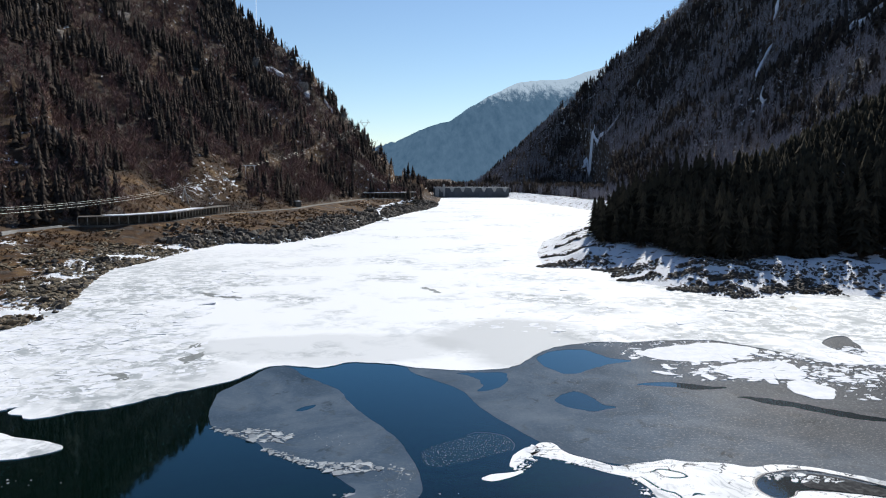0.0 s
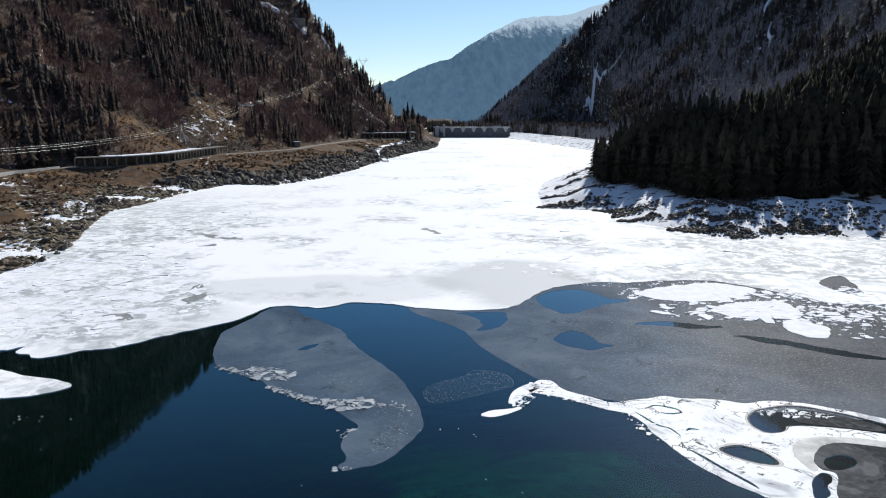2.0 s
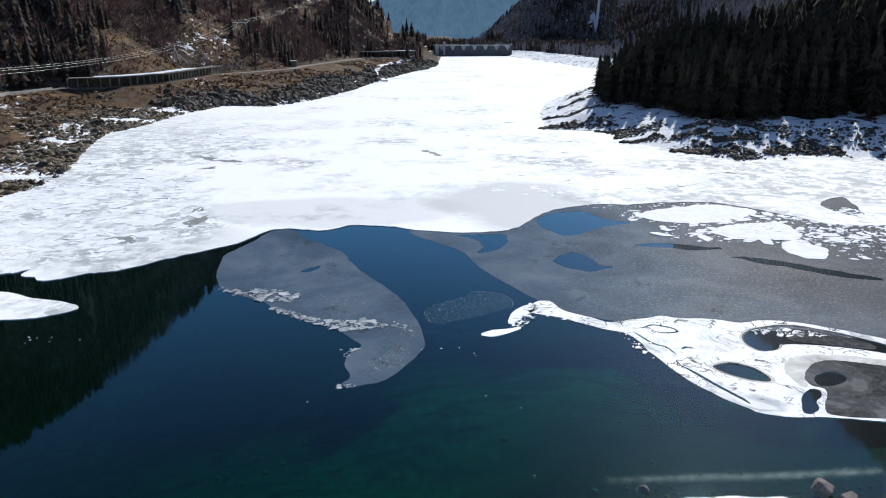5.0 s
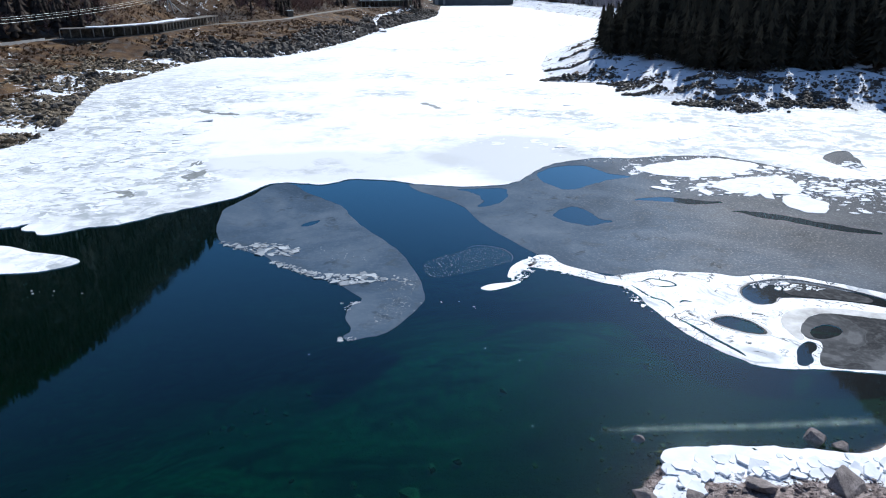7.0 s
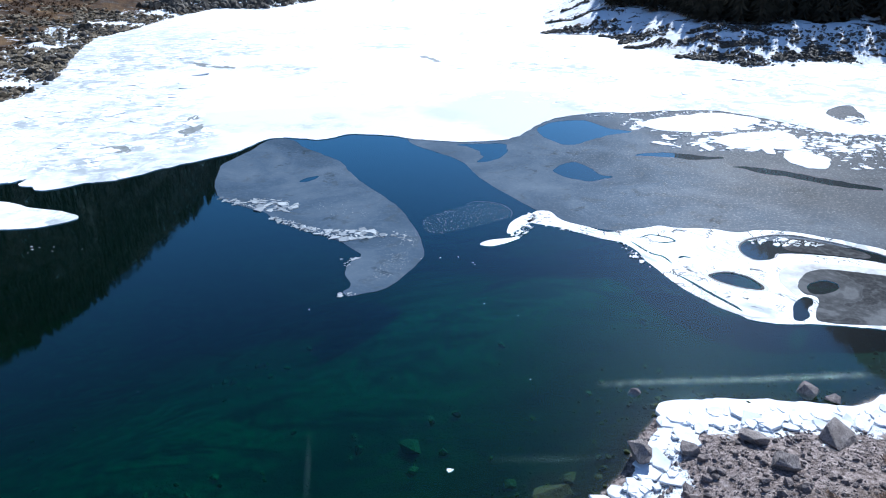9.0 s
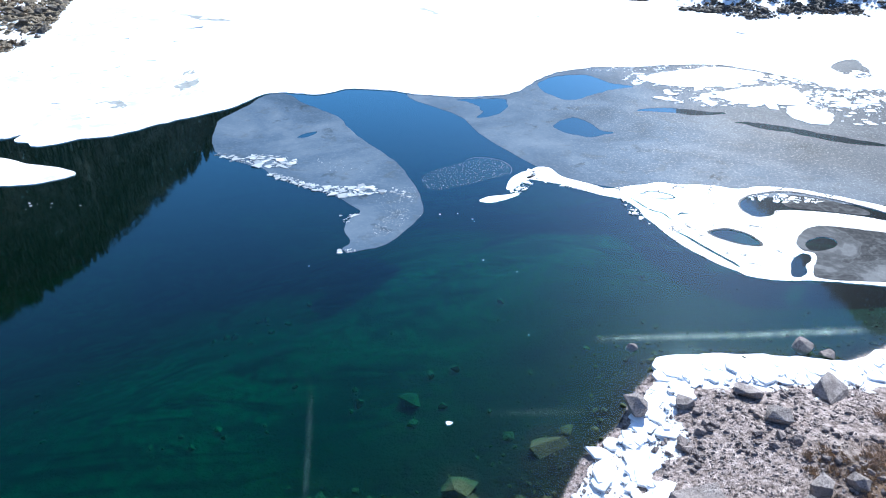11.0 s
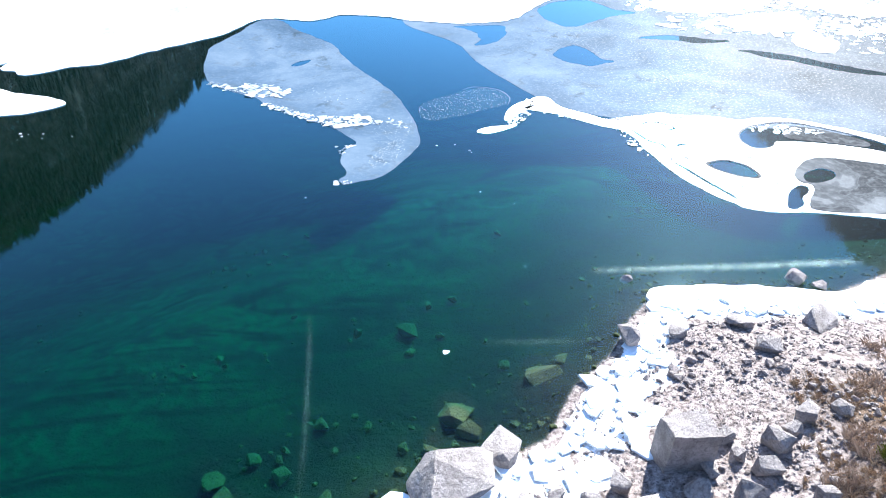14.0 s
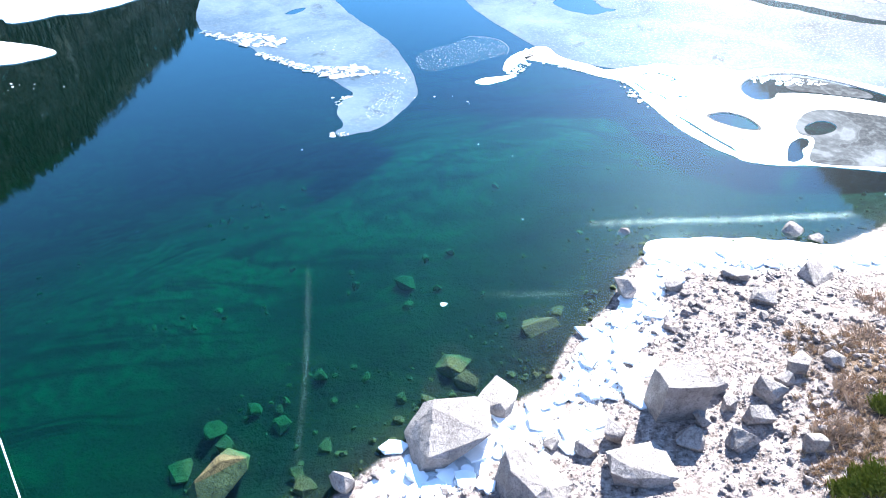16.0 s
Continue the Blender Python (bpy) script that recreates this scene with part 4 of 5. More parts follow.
PORTAL, PYLON = (-143.9, 509.1), (-102.6, 899.2)
CABLE_FOOT = np.array([(-190, 130), PORTAL, PYLON], float)
GULLIES = ([(273.69, 1056.32, 1.37), (259.81, 1047.33, 1.35), (247.48, 1044.44, 1.79), (238.43, 1063.88, 3.18), (239.15, 1106.39, 5.19), (240.87, 1147.99, 5.38), (232.26, 1122.81, 5.25)], [(407.87, 852.43, 3.63), (399.9, 840.25, 3.96), (391.25, 829.05, 2.72)], [(370.89, 790.53, 3.68), (362.58, 779.88, 3.98), (353.02, 770.55, 3.21), (343.68, 757.29, 4.19), (330.26, 730.6, 2.02)], [(323.79, 700.22, 0.97), (316.74, 688.85, 1.27), (314.38, 675.89, 0.94), (308.66, 669.84, 0.92)], [(247.2, 1122.33, 0.96), (239.73, 1099.13, 1.41), (239.5, 1109.05, 2.36)], [(399.59, 633.91, 3.82), (383.09, 635.36, 3.14), (379.28, 654.7, 4.48)], [(311.06, 1089.6, 0.95), (299.24, 1077.29, 1.41), (292.07, 1069.21, 1.39)])


def forest():
    rng = np.random.default_rng(11)
    r = random.Random(3)
    n = 100000
    az = np.radians(rng.uniform(-47, 47, n))
    d = np.sqrt(rng.uniform(150 ** 2, 1400 ** 2, n))
    p = np.column_stack([d * np.sin(az), d * np.cos(az)])
    h, bankm, gravel, snow = land(p)
    ok = (bankm < 0.05) & (h > 6) & ~inside(p, LAKE)
    p, h = p[ok], h[ok]
    left = p[:, 0] < np.interp(p[:, 1], [0, 300, 1056, 2000], [-40, -30, 40, 40])
    patch = value_noise(p, 60.0, 21, 3)
    keep = np.where(left, patch > -0.75, rng.uniform(0, 1, len(p)) < 0.9)
    for g in GULLIES:
        dg = segment_distance(p, np.array(g)[:, :2])[0]
        keep &= dg > 2.5 + np.mean([q[2] for q in g]) * 0.5
    edge = segment_distance(p, LAKE, True)[0]
    dc, _, sc = segment_distance(p, CABLE_FOOT)
    open_strip = ((sc < 0) & (dc < 24) | (dc < 6)) & left & (p[:, 1] < 470)
    keep &= ~open_strip | (rng.uniform(0, 1, len(p)) < 0.6)
    keep &= ~((~left) & (edge < 75) & (p[:, 1] < 330) & (p[:, 1] > 205) & (p[:, 0] < 235))
    p, h, left, patch, open_strip = p[keep], h[keep], left[keep], patch[keep], open_strip[keep]
    mix = value_noise(p, 45.0, 31, 3)
    pine = np.where(left, mix + rng.normal(0, 0.18, len(p)) > 0.12, mix + rng.normal(0, 0.2, len(p)) > 0.16)
    pine &= ~open_strip
    spur = ~left & (np.hypot(p[:, 0], p[:, 1]) < 480)
    pine |= spur & (rng.uniform(0, 1, len(p)) < 0.93)
    hh = np.where(pine, rng.uniform(8, 18, len(p)), rng.uniform(6.5, 13, len(p)) * np.where(open_strip, 0.45, 1.0))
    pos = np.column_stack([p, h - 0.5])
    spr = [conifer_mesh(r, 6, 3) for _ in range(8)]
    spr_far = [conifer_mesh(r, 3, 3) for _ in range(8)]
    lar = [bare_mesh(r, 24) for _ in range(8)]
    lar_far = [bare_mesh(r, 13, 0.22) for _ in range(8)]
    q = np.column_stack([rng.uniform(-200, -10, 45000), rng.uniform(140, 720, 45000)])
    droad, _, sr = segment_distance(q, ROAD)
    ql = segment_distance(q, LAKE, True)[0]
    wild = value_noise(q, 24.0, 77, 3)
    okq = ~inside(q, LAKE) & (droad > 6.5) & np.where(sr > 0, droad < 70, (ql > 12) & (wild > -0.1))
    q = q[okq][:14000]
    bush = [bush_mesh(r, 18) for _ in range(6)]
    scatter("bank_brush", bush, np.column_stack([q, land(q)[0] - 0.2]), rng.uniform(0.5, 1.9, len(q)), M_BANKBRUSH, "rusty brown brush above and below the road", "brush")
    far = np.hypot(p[:, 0], p[:, 1]) > 760
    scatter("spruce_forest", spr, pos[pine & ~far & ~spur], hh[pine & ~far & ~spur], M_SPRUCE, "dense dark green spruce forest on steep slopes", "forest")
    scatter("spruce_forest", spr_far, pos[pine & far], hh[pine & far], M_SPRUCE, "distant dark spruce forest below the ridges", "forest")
    scatter("spruce_forest", spr, pos[pine & spur], hh[pine & spur] * 1.1, M_SPRUCE_SHADED, "dark spruce wood on the spur above the shore", "forest")
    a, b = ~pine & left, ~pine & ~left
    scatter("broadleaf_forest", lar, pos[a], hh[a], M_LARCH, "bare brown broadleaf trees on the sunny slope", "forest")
    scatter("larch_forest", lar_far, pos[b], hh[b] * 1.2, M_LARCH_HAZED, "bare larches on the shaded mountain, greyed and blued for haze", "forest")


forest()


# ---------------------------------------------------------------- helpers for built things
def part(name, bm, material, parent=None, label=""):
    me = bpy.data.meshes.new(name)
    bmesh.ops.recalc_face_normals(bm, faces=bm.faces)
    bm.to_mesh(me)
    bm.free()
    me.materials.append(material)
    ob = new(name, me)
    if parent is not None:
        ob.parent = parent
    if label:
        ob["label"] = label
    return ob


def box(bm, c, size, turn=0.0, bevel=0.0):
    m = Matrix.Translation(c) @ Matrix.Rotation(turn, 4, "Z") @ Matrix.Diagonal((*size, 1))
    got = bmesh.ops.create_cube(bm, size=1, matrix=m)
    if bevel:
        es = {e for v in got["verts"] for e in v.link_edges}
        bmesh.ops.bevel(bm, geom=list(es), offset=bevel, segments=1, affect="EDGES")
    return bm


def beam(bm, a, b, r, sides=6):
    """A round bar from a to b."""
    a, b = Vector(a), Vector(b)
    d = b - a
    m = Matrix.Translation((a + b) / 2) @ d.to_track_quat("Z", "Y").to_matrix().to_4x4()
    bmesh.ops.create_cone(bm, cap_ends=True, segments=sides, radius1=r, radius2=r, depth=d.length, matrix=m)
    return bm


def ground_z(x, y):
    return float(land([(x, y)])[0][0])


def thing(name, place, label, category, group=""):
    ob = new(name)
    ob.empty_display_size = 0.5
    ob.location = place
    return tagged(ob, label, category, group)


def along(line, step):
    """Points and headings at even steps on a line."""
    out, rest = [], 0.0
    for a, b in zip(line, line[1:]):
        a, b = Vector(a), Vector(b)
        n = (b - a).length
        s = rest
        while s < n:
            q = a.lerp(b, s / n)
            out.append((q, math.atan2(b.y - a.y, b.x - a.x)))
            s += step
        rest = s - n
    return out


def strip(name, line, width, material, lift, thick, label, category, offset=0.0, drape=False):
    """A band along a line, with thickness."""
    pts = along([tuple(q) for q in line], 2.5)
    bm = bmesh.new()
    last = None
    for q, a in pts:
        nrm = Vector((-math.sin(a), math.cos(a), 0))
        c = q + nrm * offset
        row = []
        for s in (-0.5, 0.5):
            e = c + nrm * width * s
            z = max(ground_z(e.x, e.y), 0.1) if drape else q.z
            row += [bm.verts.new((e.x, e.y, z + lift)), bm.verts.new((e.x, e.y, z + lift - thick))]
        if last:
            for i, j in ((0, 2), (2, 3), (3, 1), (1, 0)):
                bm.faces.new((last[i], last[j], row[j], row[i]))
        last = row
    return tagged(part(name, bm, material), label, category, kind="structure")


# ---------------------------------------------------------------- road, galleries, dam
road_line = [tuple(q) for q in ROAD]
strip("road", road_line, 6.0, M_ASPHALT, 0.12, 0.6, "narrow grey valley road along the bank", "road")


def gallery(line, height, depth, spacing, label):
    """A concrete snow gallery over the road, open to the lake, with snow on its roof."""
    base = line[0]
    g = thing("snow_gallery", base, label, "snow gallery", "galleries over the road")
    o = Vector(base)
    rng = random.Random(int(height * 10))

    def ribbon(name, off0, off1, z0, z1, mat, text="", ragged=0.0, line=line):
        bm = bmesh.new()
        last = None
        for q, a in along(line, 3.0) + [(Vector(line[-1]), math.atan2(line[-1][1] - line[-2][1], line[-1][0] - line[-2][0]))]:
            nrm = Vector((-math.sin(a), math.cos(a), 0))
            r = rng.uniform(-ragged, ragged)
            row = [bm.verts.new(Vector((0, 0, z)) + (q + nrm * f) - o) for f, z in ((off0 + r, z0), (off1, z0), (off1, z1), (off0 + r, z1))]
            if last:
                for i in range(4):
                    bm.faces.new((last[i], last[(i + 1) % 4], row[(i + 1) % 4], row[i]))
            else:
                bm.faces.new(row)
            last = row
        bm.faces.new(last)
        return part(name, bm, mat, g, text)
    ribbon("roof", -depth / 2 - 0.4, depth / 2 + 1.0, height, height + 0.4, M_CONCRETE)
    # M_DARKROCK on the wall stands in for the shade under the roof.
    ribbon("back_wall", depth / 2, depth / 2 + 0.5, -0.5, height, M_DARKROCK, "back wall coloured dark for the shade inside")
    ribbon("kerb", -depth / 2 - 0.3, -depth / 2 + 0.4, -1.0, 0.3, M_CONCRETE)
    ribbon("snow_cover", -depth / 2 + 1.3, depth / 2 + 0.9, height + 0.4, height + 0.75, M_SNOW, "patchy white snow on the roof", 1.5, line[1:-1] if len(line) > 3 else line)
    me = None
    for q, a in along(line, spacing):
        nrm = Vector((-math.sin(a), math.cos(a), 0))
        if me is None:
            bm = bmesh.new()
            box(bm, (0, 0, height / 2 + 0.3), (0.4, 0.6, height - 0.6), 0, 0.06)
            pl = part("pillar", bm, M_PILLAR, g)
            me = pl.data
        else:
            pl = new("pillar", me)
            pl.parent = g
        pl.location = q - nrm * (depth / 2) - o
        pl.rotation_euler = (0, 0, a)
    return g


GALLERY_A = [(-173.9, 323.3), (-163.5, 326.9), (-154.6, 334.2), (-144.7, 358.2), (-143.6, 401.4), (-140.4, 436.5)]
GALLERY_B = [(-79.2, 685.2), (-54.8, 701.1), (-29.2, 717.8)]
gallery([(x, y, 10.1) for x, y in GALLERY_A], 4.3, 6.5, 4.2, "long concrete snow gallery with pillars and snowy roof")
gallery([(x, y, 10.1) for x, y in GALLERY_B], 5.2, 6.5, 4.6, "short concrete snow gallery with snow on its flat roof")
PARAPET = [(-183.6, 280.7), (-183.9, 291.7), (-181.8, 300.5), (-178.7, 319.9)]
strip("parapet", [(x, y, 10.0) for x, y in PARAPET], 0.6, M_PALECONC, 1.0, 1.6, "pale concrete parapet beside the road", "parapet")
RAMP = [(-30.59, 707.37), (-39.61, 690.15), (-49.1, 663), (-56.65, 630.08), (-56.89, 593.93), (-51.83, 565.3), (-44.94, 517.92), (-41.84, 501.23)]
strip("snow_track", [(x, y, 0) for x, y in RAMP], 4.0, M_SNOW, 0.9, 1.6, "snow-covered ramp down the bank to the ice", "track", 0, True)


def dam():
    x0, x1, y, crest = -14.0, 98.0, 1008.0, 14.2
    d = thing("dam", ((x0 + x1) / 2, y, 0), "grey concrete gravity dam with a crest walkway", "dam")
    o = Vector(d.location)

    def piece(name, c, size, mat=M_DAMWALL, text="", bevel=0.0):
        return part(name, box(bmesh.new(), Vector(c) - o, size, 0, bevel), mat, d, text)
    piece("wall", ((x0 + x1) / 2, y + 4, crest / 2 - 3), (x1 - x0, 8, crest + 6))
    piece("walkway", ((x0 + x1) / 2, y + 2.5, crest + 0.45), (x1 - x0, 9, 0.9), M_PALECONC)
    piece("handrail", ((x0 + x1) / 2, y - 1.8, crest + 1.9), (x1 - x0, 0.25, 0.2), M_STEEL)
    n = 28
    for i in range(n):
        piece("post", (x0 + (i + 0.5) * (x1 - x0) / n, y - 1.8, crest + 1.35), (0.25, 0.25, 0.95), M_STEEL)
    for i in range(7):
        x = x0 + 12 + i * 15.6
        bm = bmesh.new()
        lo, hi = 1.0, 3.6
        vs = [bm.verts.new(Vector(q) - o) for q in ((x - hi, y - 2, crest), (x + hi, y - 2, crest), (x + hi, y, crest), (x - hi, y, crest),
                                                    (x - lo, y - 0.2, crest - 6), (x + lo, y - 0.2, crest - 6), (x + lo, y, crest - 6), (x - lo, y, crest - 6))]
        for f in ((0, 1, 2, 3), (4, 7, 6, 5), (0, 4, 5, 1), (1, 5, 6, 2), (2, 6, 7, 3), (3, 7, 4, 0)):
            bm.faces.new([vs[k] for k in f])
        part("bracket", bm, M_PALECONC, d)
    piece("gate_tower", (1.5, y + 1, 10.5), (3.2, 6, 18), M_PALECONC, "pale concrete gate tower", 0.2)
    piece("gate_tower", (-9.0, y + 1, 8), (5, 8, 15.5), M_PALECONC, "pale concrete gate tower", 0.2)
    piece("roof", (1.5, y + 1, 19.7), (4.0, 6.8, 0.4), M_DAMWALL)


dam()


def hut(x, y):
    z = ground_z(x, y)
    h = thing("roadside_hut", (x, y, z), "small concrete roadside hut with a snowy flat roof", "hut")
    t = -0.9
    part("wall", box(bmesh.new(), (0, 0, 1.5), (6.5, 4.5, 4.4), t, 0.05), M_CONCRETE, h)
    part("roof", box(bmesh.new(), (0, 0, 3.9), (7.6, 5.6, 0.4), t), M_DAMWALL, h)
    part("snow_cover", box(bmesh.new(), (0, 0, 4.2), (7.2, 5.2, 0.25), t, 0.1), M_SNOW, h, "thin white snow on the roof")
    c, s = math.cos(t), math.sin(t)
    # Dark panels on the wall stand in for shaded openings.
    part("door", box(bmesh.new(), (1.2 * c + 2.27 * s, 1.2 * s - 2.27 * c, 0.9), (1.2, 0.1, 2.2), t), M_DARKROCK, h, "dark panel for the shaded doorway")
    part("window", box(bmesh.new(), (-1.4 * c + 2.27 * s, -1.4 * s - 2.27 * c, 1.8), (1.4, 0.1, 1.1), t), M_DARKROCK, h, "dark panel for the shaded window")


for x, y in [(-111.55, 517.4)]:
    hut(x, y)


# ---------------------------------------------------------------- power line
def portal(x, y, turn, height):
    z = ground_z(x, y)
    p = thing("power_pole", (x, y, z), "steel portal power pole with three upright insulators", "power pole")
    c, s = math.cos(turn), math.sin(turn)
    for k in (-3.2, 3.2):
        part("mast", beam(bmesh.new(), (k * c, k * s, -1), (k * c, k * s, height), 0.32), M_STEEL, p)
    part("crossbar", beam(bmesh.new(), (-4.8 * c, -4.8 * s, height), (4.8 * c, 4.8 * s, height), 0.3), M_STEEL, p)
    tips = []
    for k in (-4.6, 0.0, 4.6):
        part("insulator", beam(bmesh.new(), (k * c, k * s, height), (k * c, k * s, height + 1.5), 0.16), M_CONCRETE, p)
        tips.append(Vector((x + k * c, y + k * s, z + height + 0.5)))
    return tips


def a_frame(x, y):
    z = ground_z(x, y)
    p = thing("timber_mast", (x, y, z), "leaning pale timber A-frame mast on the slope", "mast")
    for a, b in (((-1.6, 0, -0.5), (0.6, 0, 10)), ((2.6, 0.5, -0.5), (0.4, 0, 9.5)), ((6.5, 1, 0.5), (0.6, 0, 6.5))):
        part("strut", beam(bmesh.new(), a, b, 0.3), M_PALECONC, p)


def pylon(x, y, height):
    z = ground_z(x, y)
    p = thing("lattice_pylon", (x, y, z), "tall grey lattice power pylon on the ridge", "pylon")

    def bars(name, segs, r):
        bm = bmesh.new()
        for a, b in segs:
            beam(bm, a, b, r, 4)
        part(name, bm, M_STEEL, p)
    w, waist = 2.4, height * 0.62
    for sx, sy in ((-1, -1), (1, -1), (1, 1), (-1, 1)):
        part("leg", beam(bmesh.new(), (sx * w, sy * w, -2), (sx * 0.9, sy * 0.9, waist), 0.16, 4), M_STEEL, p)
    br = []
    for i in range(6):
        z0, z1 = waist * i / 6, waist * (i + 1) / 6
        a0, a1 = w + (0.9 - w) * i / 6, w + (0.9 - w) * (i + 1) / 6
        for s in (-1, 1):
            br += [((-a0, s * a0, z0), (a1, s * a1, z1)), ((a0, s * a0, z0), (-a1, s * a1, z1)), ((s * a0, -a0, z0), (s * a1, a1, z1))]
    bars("bracing", br, 0.08)
    bars("head_frame", [((-0.9, 0, waist), (-4.6, 0, height * 0.86)), ((0.9, 0, waist), (4.6, 0, height * 0.86)), ((-4.6, 0, height * 0.86), (4.6, 0, height * 0.86)),
                        ((-4.6, 0, height * 0.86), (-3.4, 0, height)), ((4.6, 0, height * 0.86), (3.4, 0, height)), ((-0.9, 0, waist), (4.6, 0, height * 0.86)),
                        ((0.9, 0, waist), (-4.6, 0, height * 0.86))], 0.14)
    bars("crossarm", [((-7, 0, height * 0.86), (7, 0, height * 0.86)), ((-7, 0, height * 0.86), (-3.4, 0, height)), ((7, 0, height * 0.86), (3.4, 0, height))], 0.13)
    return [Vector((x + k, y, z + height * 0.84)) for k in (-6.5, 0, 6.5)]


def cable(a, b, sag, r=0.035):
    cu = bpy.data.curves.new("power_cable", "CURVE")
    cu.dimensions, cu.bevel_depth, cu.bevel_resolution = "3D", r, 1
    sp = cu.splines.new("POLY")
    n = 28
    sp.points.add(n)
    for i in range(n + 1):
        k = i / n
        q = Vector(a).lerp(Vector(b), k)
        sp.points[i].co = (q.x, q.y, q.z - sag * 4 * k * (1 - k), 1)
    cu.materials.append(M_WIRE)
    return tagged(new("power_cable", cu), "thin bright sagging overhead power cable", "cable", "overhead cables")


POLES = [(-158.97, 417.21)]
tips = portal(*PORTAL, 0.15, 12.0)
a_frame(POLES[0][0], POLES[0][1])
heads = pylon(*PYLON, 25.0)
far_left = [Vector(q) for q in ((-131.1, 186.5, 25.2), (-131.2, 186.5, 24.5), (-131.2, 186.5, 23.4))]
for a, b, c in zip(far_left, tips, heads):
    cable(a, b, 6.0)
    cable(b, c, 7.0)


# ---------------------------------------------------------------- rocks
def rock_arrays(seed, level=2, cuts=9, squash=0.75):
    """An angular rock of size 1 as arrays: a ball cut flat on many sides."""
    rng = random.Random(seed)
    bm = bmesh.new()
    bmesh.ops.create_icosphere(bm, subdivisions=level, radius=0.62)
    planes = []
    for _ in range(cuts):
        n = Vector((rng.gauss(0, 1), rng.gauss(0, 1), rng.gauss(0, 0.8))).normalized()
        planes.append((n, rng.uniform(0.2, 0.44)))
    for v in bm.verts:
        v.co += noise.noise_vector(v.co * 2.0 + Vector((seed, 0, 0))) * 0.06
        for n, d in planes:
            k = v.co.dot(n) - d
            if k > 0:
                v.co -= n * k
        v.co += noise.noise_vector(v.co * 6.0 + Vector((0, seed, 0))) * 0.03
        v.co.z *= squash
    bm.verts.ensure_lookup_table()
    V = np.array([v.co[:] for v in bm.verts])
    Fc = np.array([[v.index for v in f.verts] for f in bm.faces])
    bm.free()
    V[:, 0] /= np.ptp(V[:, 0])
    V[:, 1] /= np.ptp(V[:, 1])
    V[:, 2] = V[:, 2] / np.ptp(V[:, 2])
    return V, Fc


STONES = [rock_arrays(s, 1, 7) for s in range(10)]


def split_block(seed, chips=0.5, lean=0.0, rounds=2):
    """An angular block of granite of size 1: a skewed box with broken corners and flat rough faces."""
    rng = random.Random(seed)
    bm = bmesh.new()
    if chips > 0.5:
        for _ in range(15):
            q = Vector((rng.gauss(0, 1), rng.gauss(0, 1), rng.gauss(0, 1))).normalized()
            q = Vector([math.copysign(abs(v) ** 0.75, v) for v in q]) * rng.uniform(0.8, 1.0)
            q.z += lean * q.x * 2
            bm.verts.new(q)
    else:
        for sx, sy, sz in itertools.product((-1, 1), repeat=3):
            bm.verts.new(Vector((sx, sy, sz)) * 0.5 + Vector((rng.uniform(-0.07, 0.07), rng.uniform(-0.07, 0.07), rng.uniform(-0.08, 0.08) + lean * sx)))
    got = bmesh.ops.convex_hull(bm, input=list(bm.verts))
    bmesh.ops.delete(bm, geom=[g for g in set(got["geom_interior"]) | set(got["geom_unused"]) if isinstance(g, bmesh.types.BMVert)], context="VERTS")
    bmesh.ops.bevel(bm, geom=list(bm.edges), offset=0.01, segments=1, affect="EDGES")
    bmesh.ops.triangulate(bm, faces=bm.faces)
    for _ in range(rounds):
        long_edges = [e for e in bm.edges if e.calc_length() > 0.16]
        bmesh.ops.subdivide_edges(bm, edges=long_edges, cuts=2)
        bmesh.ops.triangulate(bm, faces=[f for f in bm.faces if len(f.verts) > 3])
    at = Vector((seed * 1.7, seed * 0.6, 0))
    for v in bm.verts:
        v.co += noise.noise_vector(v.co * 2.5 + at) * 0.025 + noise.noise_vector(v.co * 8.0 + at) * 0.015
    bm.verts.ensure_lookup_table()
    V = np.array([v.co[:] for v in bm.verts])
    Fc = [[v.index for v in f.verts] for f in bm.faces]
    bm.free()
    V -= (V.max(0) + V.min(0)) / 2
    return V / np.ptp(V, axis=0), Fc


def boulder(name, x, y, w, h, turn, seed, material, label, z=None, sink=0.25, group="", depth=0.85, chips=0.9, lean=0.0):
    V, Fc = split_block(seed, chips, lean)
    ob = mesh_object(name, V * np.array((w, w * depth, h)), Fc, material)
    zz = ground_z(x, y) if z is None else z
    ob.location = (x, y, zz + h * (0.5 - sink))
    ob.rotation_euler = (0, 0, turn * 3.14)
    return tagged(ob, label, "boulder", group)


